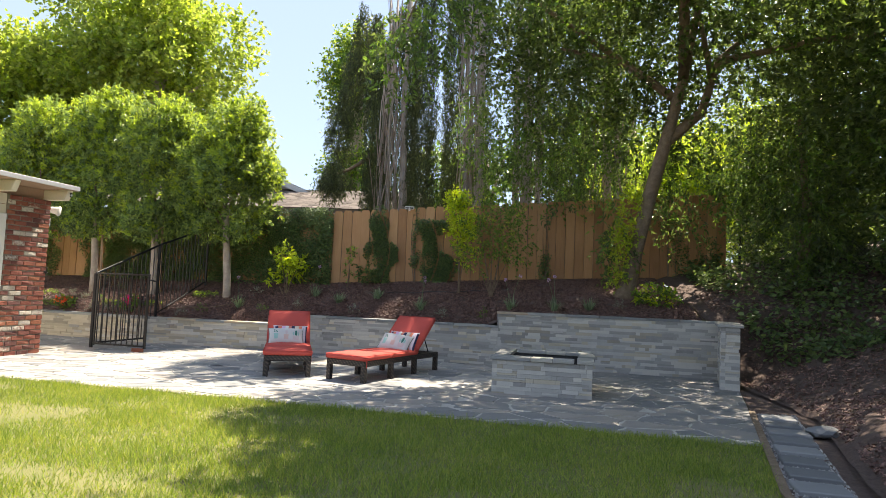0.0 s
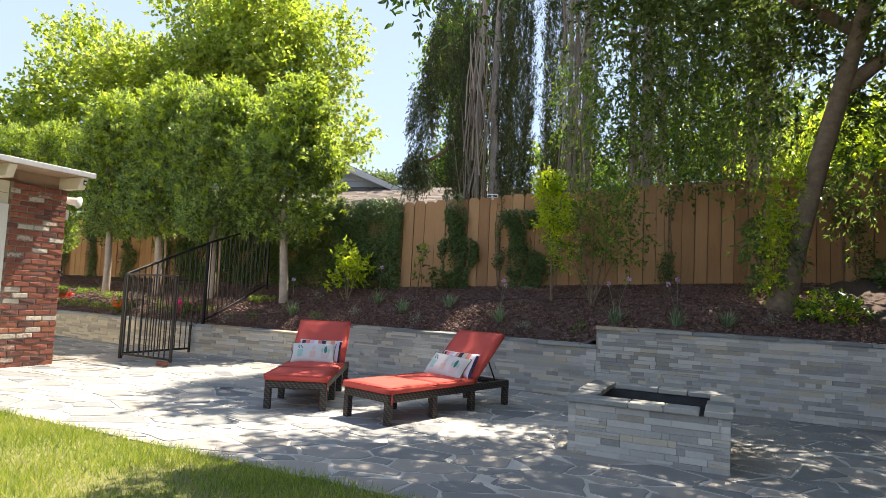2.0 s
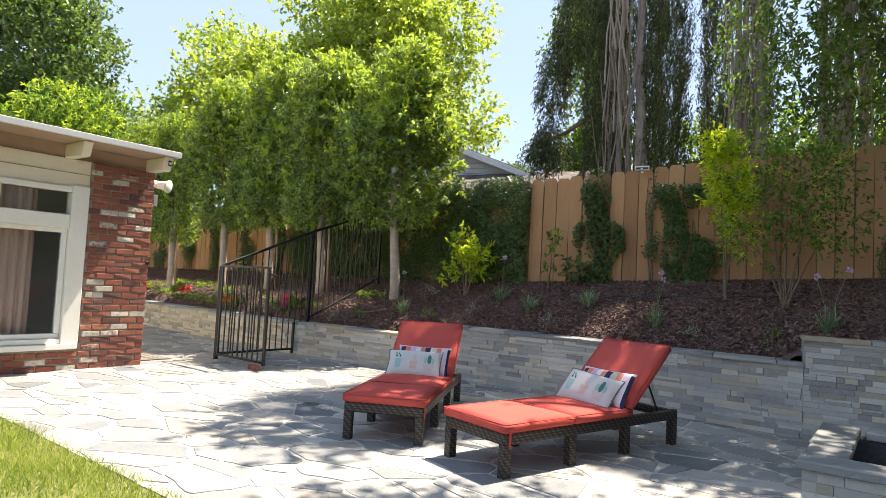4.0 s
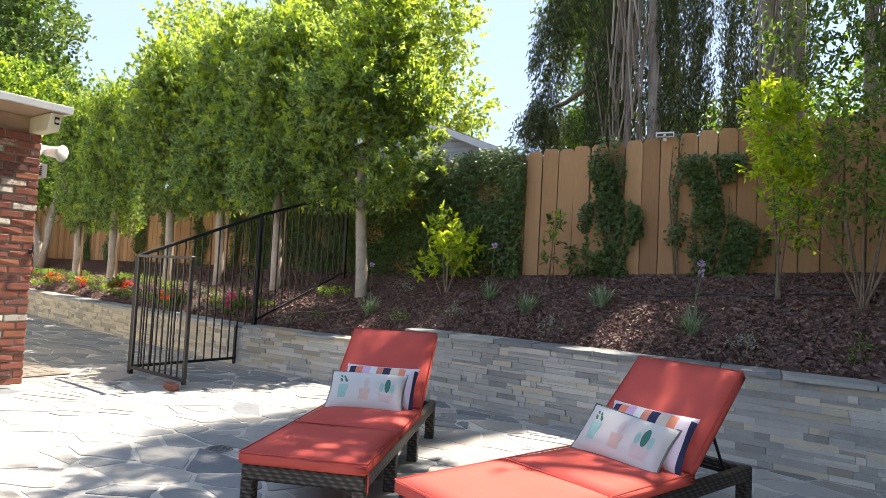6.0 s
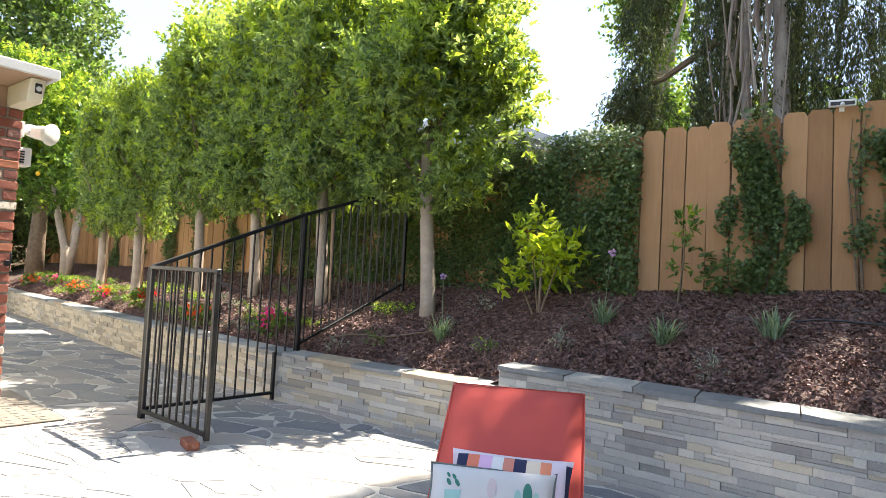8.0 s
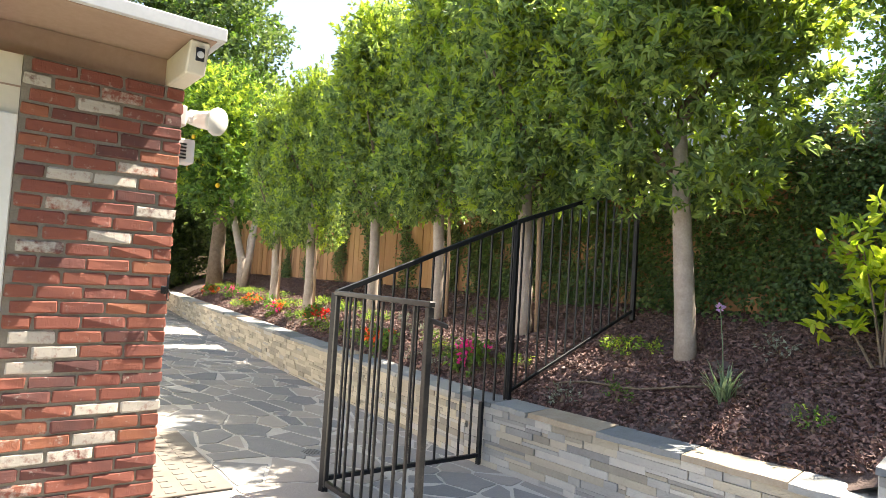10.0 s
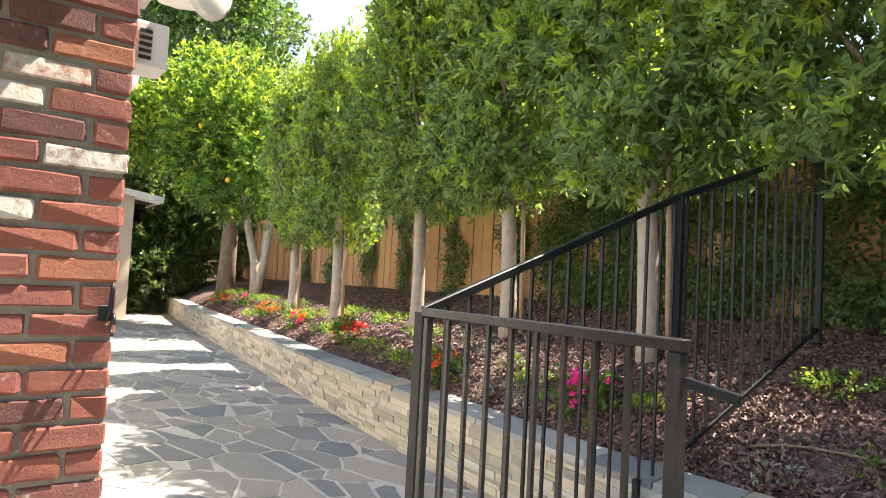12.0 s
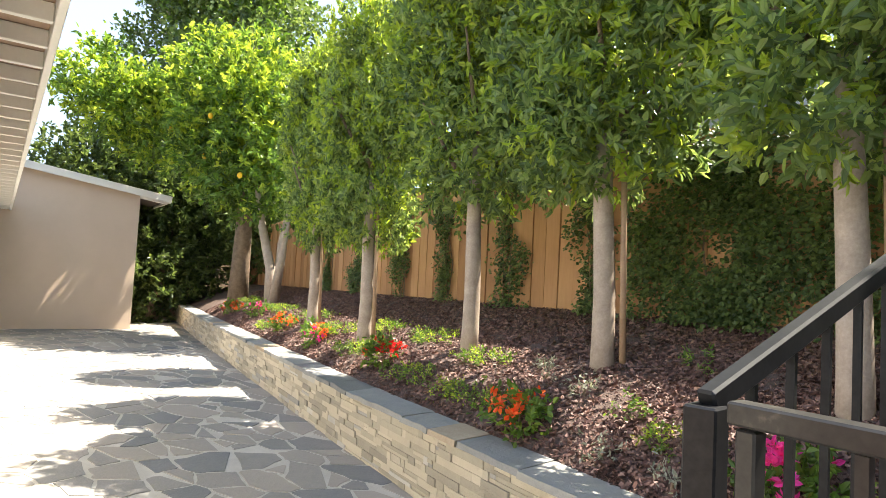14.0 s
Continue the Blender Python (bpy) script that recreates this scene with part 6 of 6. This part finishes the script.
def bank_ivy():
    rng = np.random.default_rng(300)
    n = 16000
    y = rng.uniform(3, 13.2, n)
    edge = np.interp(y, (-6, 3.9, 6.6, 8.8, 10), (1.25, 3.4, 4.4, 4.6, 4.7))
    x = edge + 0.7 + np.interp(y, (3, 8, 9.5, 13.2), (1.6, 0.9, -0.4, -0.4)) + rng.random(n) ** 1.2 * 3.6
    keep = np.sin(3 * x + y) * np.sin(2.2 * y) + rng.normal(0, 0.5, n) > -0.3
    x, y = x[keep], y[keep]
    n = len(x)
    P = np.stack([x, y, bank_z(x, y) + rng.random(n) ** 1.5 * 0.3], 1)
    D = unit(np.stack([rng.normal(-0.4, 0.6, n), rng.normal(-0.2, 0.6, n), rng.normal(0, 0.3, n)], 1))
    N = unit(rng.normal(0, 0.4, (n, 3)) + [-0.3, -0.2, 1])
    me = leafage("ivy_cover", P, D, N, rng.uniform(0.06, 0.11, n), rng.uniform(0.05, 0.09, n), [M_LEAF_IVY])
    tagged(new("ivy_cover", me), "ivy covering the shady bank beside the patio", "ivy", "", "stuff")


bank_ivy()

# ---- wing wall at the patio's end ----
wing = thing("wing_wall", "short end wall of stacked grey stone under a slate cap", "retaining wall", pose(4.17, 8.77, 0, 0, 0, -18.5), "", "structure")
part("core", box((0.02, 0.02, -0.05), (0.24, 1.25, 0.875)), M_GROUT, wing)
rng = random.Random(21)
for m, length in ((pose(0, 0, 0), 0.26), (pose(0, 1.25, 0, 0, 0, -90), 1.25)):
    for s, z, l, h, out in stone_rows(rng, length, 0.875):
        child("stone", block_mesh(l, h, 0.006 + out * 0.6, rng.random() < 0.1), wing, "", m @ Matrix.Translation((s, 0.02, z)))
s = -0.03
while s < 1.2:
    l = rng.uniform(0.3, 0.5)
    part("cap_stone", box((-0.04 + rng.uniform(-0.01, 0.01), s, 0.88), (0.3 + rng.uniform(-0.01, 0.01), min(s + l, 1.27) - 0.006, 0.925), 0.006), M_CAP, wing)
    s += l

# ---- small fixtures ----


def on_house(x, y, z, *turn):
    return HOUSE @ pose(x, y, z, *turn)


flood = thing("flood_light", "white twin-face flood light on the fence top", "flood light", pose(-0.79, 12.95, 2.98, 0, 0, 1.5) @ Matrix.Diagonal((0.62, 0.62, 0.62, 1)))
flood_body = part("body", box((-0.16, -0.05, -0.045), (0.16, 0.02, 0.05), 0.012, 2), M_PLASTIC_W, flood)
part("face", box((-0.14, -0.054, -0.03), (0.14, -0.0505, 0.02), 0.002), M_PLASTIC_D, flood_body, "dark lamp face")
bm = bmesh.new()
bmesh.ops.create_uvsphere(bm, u_segments=12, v_segments=8, radius=0.028)
part("sensor", bm, M_PLASTIC_W, flood_body, "white round sensor", Matrix.Translation((0, -0.06, -0.02)), True)
part("bracket", box((-0.03, 0.021, -0.1), (0.03, 0.05, 0.03)), M_PLASTIC_W, flood)

lamp = thing("wall_flood_lamp", "white cylindrical flood lamp on the house corner", "flood lamp", on_house(-0.18, 0.0, 2.3))
part("base", box((-0.06, -0.002, -0.06), (0.06, 0.05, 0.06), 0.01, 2), M_PLASTIC_W, lamp)
part("arm", tube([(0, 0.05, 0), (0.02, 0.1, 0.0)], [0.03, 0.03], 12), M_PLASTIC_W, lamp, "", None, True)
lamp_head = part("head", tube([(-0.04, 0.1, 0.02), (0.02, 0.13, 0.0), (0.1, 0.18, -0.01), (0.14, 0.2, -0.02)], [0.045, 0.05, 0.06, 0.085], 18), M_PLASTIC_W, lamp, "white lamp head", None, True)
part("lens", tube([(0.14, 0.2, -0.02), (0.148, 0.204, -0.021)], [0.08, 0.07], 18), M_WHITE, lamp_head, "frosted lens", None, True)
meter = thing("junction_box", "white electrical box with dark louvres on the wall", "electrical box", on_house(-0.16, 0.0, 2.09))
part("body", box((-0.07, -0.002, -0.07), (0.07, 0.1, 0.07), 0.01, 2), M_PLASTIC_W, meter)
for k in range(5):
    part("louvre", box((0.0705, 0.015, -0.05 + 0.02 * k), (0.076, 0.05, -0.04 + 0.02 * k)), M_PLASTIC_D, meter)
outlet = thing("outlet", "black outlet on the white beam end", "outlet", on_house(0.401, -0.05, 2.51))
part("plate", box((-0.001, -0.022, -0.035), (0.006, 0.022, 0.035), 0.003), M_PLASTIC_D, outlet)
part("cover", tube([(0.006, 0, 0.0), (0.02, 0, -0.008)], [0.018, 0.016], 10), M_METALEDGE, outlet)
latch = thing("gate_latch", "black iron gate latch screwed to the brick corner", "latch", on_house(0.008, -0.035, 1.28))
part("plate", box((-0.004, -0.016, -0.022), (0.008, 0.016, 0.022), 0.002), M_IRON, latch)
part("hook", tube([(0.02, 0, -0.02), (0.035, 0.01, 0.01), (0.03, 0.012, 0.06), (0.03, 0.012, 0.085)], [0.007, 0.007, 0.006, 0.004], 8), M_IRON, latch, "", None, True)
part("ring", tube([(0.02 + 0.022 * math.cos(a), 0.02, -0.03 + 0.03 * math.sin(a)) for a in [k * 0.55 for k in range(11)]], [0.004] * 11, 6), M_IRON_WORN, latch, "", None, True)
door_mat = thing("door_mat", "grey-brown rubber door mat on the flagstones", "door mat", pose(-6.31, 9.87, 0.014, 0, 0, -12))
part("mat", box((-1.55, -0.95, 0), (0, 0, 0.012), 0.004), M_MATRUBBER, door_mat)
for k in range(13):
    for j in range(7):
        part("rib", box((-1.48 + 0.115 * k, -0.88 + 0.12 * j, 0.0125), (-1.42 + 0.115 * k, -0.82 + 0.12 * j, 0.016)), M_MATRUBBER, door_mat)
for x, y in ((-3.05, 8.75), (-6.7, 10.75)):
    drain = thing("floor_drain", "round slotted drain grate set in the paving", "drain", pose(x, y, 0.012))
    part("rim", tube([(0, 0, -0.004), (0, 0, 0.004)], [0.09, 0.088], 20), M_PAVER, drain)
    for k in range(6):
        w = math.sqrt(0.075 ** 2 - (0.022 * (k - 2.5)) ** 2)
        part("slot", box((-w, 0.022 * (k - 2.5) - 0.005, 0.0045), (w, 0.022 * (k - 2.5) + 0.005, 0.0055)), M_PLASTIC_D, drain)
hose = thing("drip_hose", "brown drip hose lying on the mulch", "hose")
pts = []
for k in range(9):
    x, y = -5.35 + 0.14 * k, 12.1 + 0.03 * math.sin(k) + 0.01 * k
    pts.append((x, y, float(bed_z(x, y)) + 0.035))
part("pipe", tube(pts, [0.008] * 9, 7), M_BARK_BROWN, hose, "", None, True)
hose = thing("drip_hose", "thin dark drip hose along the upper bed", "hose")
pts = []
for k in range(14):
    x, y = -1.1 + 0.16 * k, 12.25 + 0.04 * math.sin(1.3 * k)
    pts.append((x, y, float(bed_z(x, y)) + 0.03))
part("pipe", tube(pts, [0.008] * 14, 7), M_PLASTIC_D, hose, "", None, True)

# ---- chain-link corner beyond the board fence ----
mesh_fence = thing("chain_link_fence", "old chain-link fence section on the shady bank", "fence", pose(6.1, 12.9, 1.6, 0, 0, -35))
wires = bmesh.new()
for k in range(34):
    for a, b in (((k * 0.06, 0, 0), (k * 0.06 + 0.9, 0, 0.9)), ((k * 0.06 + 0.9, 0, 0), (k * 0.06, 0, 0.9))):
        bar(a, b, 0.006, 0.006, 0, wires)
tagged(part("wire_mesh", wires, M_IRON_WORN, mesh_fence), "", "", "", "stuff")
part("post", tube([(0.0, 0, -0.3), (0.0, 0, 1.0)], [0.025, 0.025], 8), M_IRON_WORN, mesh_fence)

# ---- stepping stones and edging ----
steps = thing("stepping_stones", "row of grey concrete stepping stones in gravel", "stepping stones", None, "", "structure")
rng = random.Random(31)
for k in range(16):
    y = 6.55 - 0.36 * k
    x = float(strip_x(y)) + 0.06
    bm = box((0.0, -0.13 + rng.uniform(-0.01, 0.01), 0.0), (0.34 + rng.uniform(-0.03, 0.03), 0.12, 0.045), 0.008)
    part("paver", bm, M_PAVER, steps, "", pose(x, y, 0.012 - 0.002 * k, 0, 0, -14 + rng.uniform(-3, 3)))
grav = bmesh.new()
grav.faces.new([grav.verts.new((float(strip_x(y)) + d, y, 0.008)) for y, d in ((8.8, 0.0), (7.0, 0.0), (3.9, 0.0), (0.0, 0.0), (0.0, 0.85), (3.9, 0.85), (7.0, 0.95), (8.8, 0.5))])
part("gravel_bed", grav, M_MULCH, steps)
peb = np.random.default_rng(33)
n = 5200
py = peb.uniform(1.5, 6.9, n)
px = strip_x(py) + 0.03 + peb.random(n) * 0.42
C = np.stack([px, py, np.full(n, 0.016)], 1)
tet = np.array([(-1, -0.6, -0.4), (1, -0.6, -0.4), (0, 1, -0.4), (0, 0, 0.8)])
V = (C[:, None] + tet * peb.uniform(0.006, 0.016, (n, 1, 1))).reshape(-1, 3)
F = (4 * np.arange(n)[:, None, None] + np.array([(0, 1, 3), (1, 2, 3), (2, 0, 3)])).reshape(-1, 3)
tagged(child("pebbles", np_mesh("pebbles", V, F, [M_GRAVEL]), steps), "", "", "", "stuff")
for a, b, off in (((7.0), (3.9), 0.0), ((3.9), (0.2), 0.0)):
    part("edging", bar((float(strip_x(a)) + off, a, 0.02), (float(strip_x(b)) + off, b, 0.02), 0.012, 0.06), M_BARK_BROWN, steps)
for k, (x, y) in enumerate(((3.98, 5.75),)):
    bm = bmesh.new()
    bmesh.ops.create_icosphere(bm, subdivisions=2, radius=0.14)
    q = random.Random(k)
    for v in bm.verts:
        v.co.z *= 0.4
        v.co *= q.uniform(0.85, 1.15)
    rock = part("rock", bm, M_PAVER, None, "", pose(x, y, float(bank_z(x, y)) + 0.02, 0, 0, 40 * k))
    tagged(rock, "flat tan rock at the foot of the bank", "rock")

# ---- far end of the passage ----
ob = thing("hedge", "dark overgrown hedge at the end of the passage", "hedge", pose(-23.5, 16, 0))
child("foliage", tree_crown(400, 4500, 9, [((0, 0, 1.5), (1.0, 2.4, 1.7)), ((0, 1.5, 3.4), (1.2, 2.0, 1.6)), ((-1, -1, 3.5), (1.2, 2.2, 2.0)), ((1.5, 2.2, 2.6), (1.5, 0.8, 1.2))], 0.17, 0.085, [M_LEAF_DARK], 0.2, 0.3, 0.8, 0.7, 0.1), ob)
part("stem", tube([(0, 0, -0.1), (0.1, 0.2, 1.5), (0, 0.5, 3)], [0.15, 0.1, 0.05], 8), M_BARK_BROWN, ob)

# Added dark boards close the passage, which would otherwise show bright sky.
end_fence = thing("fence_end", "dark board fence added to close the far end", "fence", pose(-24.6, 9.0, 0, 0, 0, 90), "", "structure")
for k in range(44):
    part("board", box((k * 0.23, -0.012, -0.1), (k * 0.23 + 0.222, 0.012, 2.6)), M_BARK_BROWN, end_fence)

# ---- bricks of the house corner ----
lay_bricks(-0.772, 0.0, 0.0, 2.42, random.Random(41))
lay_bricks(-3.2, -0.774, 0.0, 0.2495, random.Random(42), 0.212, 0.0756)

# ---- stones of the retaining wall ----
face_wall(WALL_LOW, -24, -3.1, 0.462, (-8.0, -3.1), random.Random(51), -6.2)
face_wall(WALL_MID, -3.1, 1.1, 0.642, (-3.1, -0.9), random.Random(52))
face_wall(WALL_HIGH, 1.1, 4.66, 0.882, (1.1, 2.6), random.Random(53))
rng = random.Random(54)
cap_stones(WALL_LOW, -23.5, -3.1, 0.5, rng)
cap_stones(WALL_MID, -3.12, 1.1, 0.68, rng)
cap_stones(WALL_HIGH, 1.08, 4.62, 0.92, rng)
for x, z0, z1, owner in ((-3.1, 0.46, 0.642, WALL_MID), (1.1, 0.64, 0.882, WALL_HIGH)):
    part("end_stone", box((x - 0.006, float(wall_y(x)) - 0.01, z0), (x + 0.02, float(wall_y(x)) + 0.3, z1), 0.004), M_LEDGER_OB, owner)

# ---- flagstones ----


def clip_poly(poly, px, py, nx, ny):
    """The part of a polygon on the side of the line through (px, py) against the normal (nx, ny)."""
    out = []
    for k in range(len(poly)):
        a, b = poly[k], poly[(k + 1) % len(poly)]
        da, db = (a[0] - px) * nx + (a[1] - py) * ny, (b[0] - px) * nx + (b[1] - py) * ny
        if da <= 0:
            out.append(a)
        if da * db < 0:
            f = da / (da - db)
            out.append((a[0] + f * (b[0] - a[0]), a[1] + f * (b[1] - a[1])))
    return out


STRETCH = np.array([0.74, 1.15])


def flagstones(owner):
    rng = np.random.default_rng(61)
    S = np.zeros((0, 2))
    for _ in range(9000):
        x, y = rng.uniform(-23, 5), rng.uniform(4.8, 17)
        gap = rng.choice((0.12, 0.17, 0.25, 0.36))
        if y < wall_y(x) + 0.5 and y > lawn_y(x) - 0.6 and (not len(S) or ((((S - (x, y)) * STRETCH) ** 2).sum(1).min() > gap * gap)):
            S = np.vstack([S, (x, y)])
    weight = rng.uniform(-0.035, 0.035, len(S))
    to_house = HOUSE.inverted()
    near, far_v, far_f = 0, [], []
    lw = (LAWN_B - LAWN_A).normalized()
    pr = Vector((4.45 - 3.25, 8.8 - 5.28)).normalized()
    order = np.argsort((S[:, 0] + 3) ** 2 * 0.35 + (S[:, 1] - 9) ** 2)
    for i in order:
        x, y = S[i]
        if y > wall_y(x) + 0.15 or y < lawn_y(x) - 0.4:
            continue
        h = to_house @ Vector((x, y, 0))
        if h.x < -0.02 and h.y < 0.1:
            continue
        poly = [(x - 0.8, y - 0.8), (x + 0.8, y - 0.8), (x + 0.8, y + 0.8), (x - 0.8, y + 0.8)]
        d = (S - S[i]) * STRETCH
        joint = rng.uniform(0.005, 0.016)
        for j in np.argsort((d ** 2).sum(1))[1:24]:
            way = d[j] * STRETCH
            far = (d[j] ** 2).sum()
            nx, ny = way / np.linalg.norm(way)
            f = np.clip(0.5 + (weight[i] - weight[j]) / far * 0.8, 0.3, 0.7)
            poly = clip_poly(poly, x + (S[j][0] - x) * f - nx * joint, y + (S[j][1] - y) * f - ny * joint, nx, ny)
        poly = clip_poly(poly, LAWN_A.x, LAWN_A.y, lw.y, -lw.x)
        poly = clip_poly(poly, 3.25, 5.28, pr.y, -pr.x)
        if len(poly) < 3:
            continue
        # break straight edges and round corners a little
        c = np.mean(poly, 0)
        ring = []
        for k in range(len(poly)):
            a, b, e = np.array(poly[k - 1]), np.array(poly[k]), np.array(poly[(k + 1) % len(poly)])
            la, le = np.linalg.norm(a - b), np.linalg.norm(e - b)
            if min(la, le) < 0.02:
                continue
            ring.append(b + (a - b) / la * min(0.009, la * 0.3))
            ring.append(b + (e - b) / le * min(0.009, le * 0.3))
            if le > 0.16:
                for f in (0.35, 0.68):
                    q = b + (e - b) * f
                    ring.append(q + (c - q) * rng.uniform(-0.02, 0.1))
        if len(ring) < 3:
            continue
        ring = np.array(ring)
        zt = 0.009 + rng.uniform(-0.001, 0.003)
        tilt_x, tilt_y = rng.normal(0, 0.003, 2)
        inner = c + (ring - c) * 0.985
        n = len(ring)

        def height(p):
            return zt + (p[:, 0] - c[0]) * tilt_x + (p[:, 1] - c[1]) * tilt_y
        V = np.concatenate([np.column_stack([ring, np.full(n, 0.0)]), np.column_stack([ring, height(ring) - 0.002]), np.column_stack([inner, height(inner)])])
        if near < 300:
            near += 1
            V[:, :2] -= c
            faces = [tuple(range(2 * n, 3 * n))] + [(a + k, a + (k + 1) % n, a + n + (k + 1) % n, a + n + k) for a in (0, n) for k in range(n)]
            me = bpy.data.meshes.new("flagstone")
            me.from_pydata(V.tolist(), [], faces)
            # Darker stones lie in the tree-shaded west and north, and at random.
            me.materials.append(M_FLAG_DARK if c[0] < -5.7 + rng.normal(0, 0.4) or (c[1] > 9.9 + rng.normal(0, 0.3) and c[0] < -1.5) or rng.random() < 0.1 else M_FLAG)
            child("flagstone", me, owner, "", Matrix.Translation((c[0], c[1], 0)))
        else:
            o = len(far_v)
            far_v.extend(V.tolist())
            far_f.append(tuple(o + k for k in range(2 * n, 3 * n)))
            far_f.extend((o + a + k, o + a + (k + 1) % n, o + a + n + (k + 1) % n, o + a + n + k) for a in (0, n) for k in range(n))
    me = bpy.data.meshes.new("far_flagstones")
    me.from_pydata(far_v, [], far_f)
    me.materials.append(M_FLAG_ISL)
    tagged(child("far_flagstones", me, owner), "", "", "", "stuff")


flagstones(bpy.data.objects["patio"])
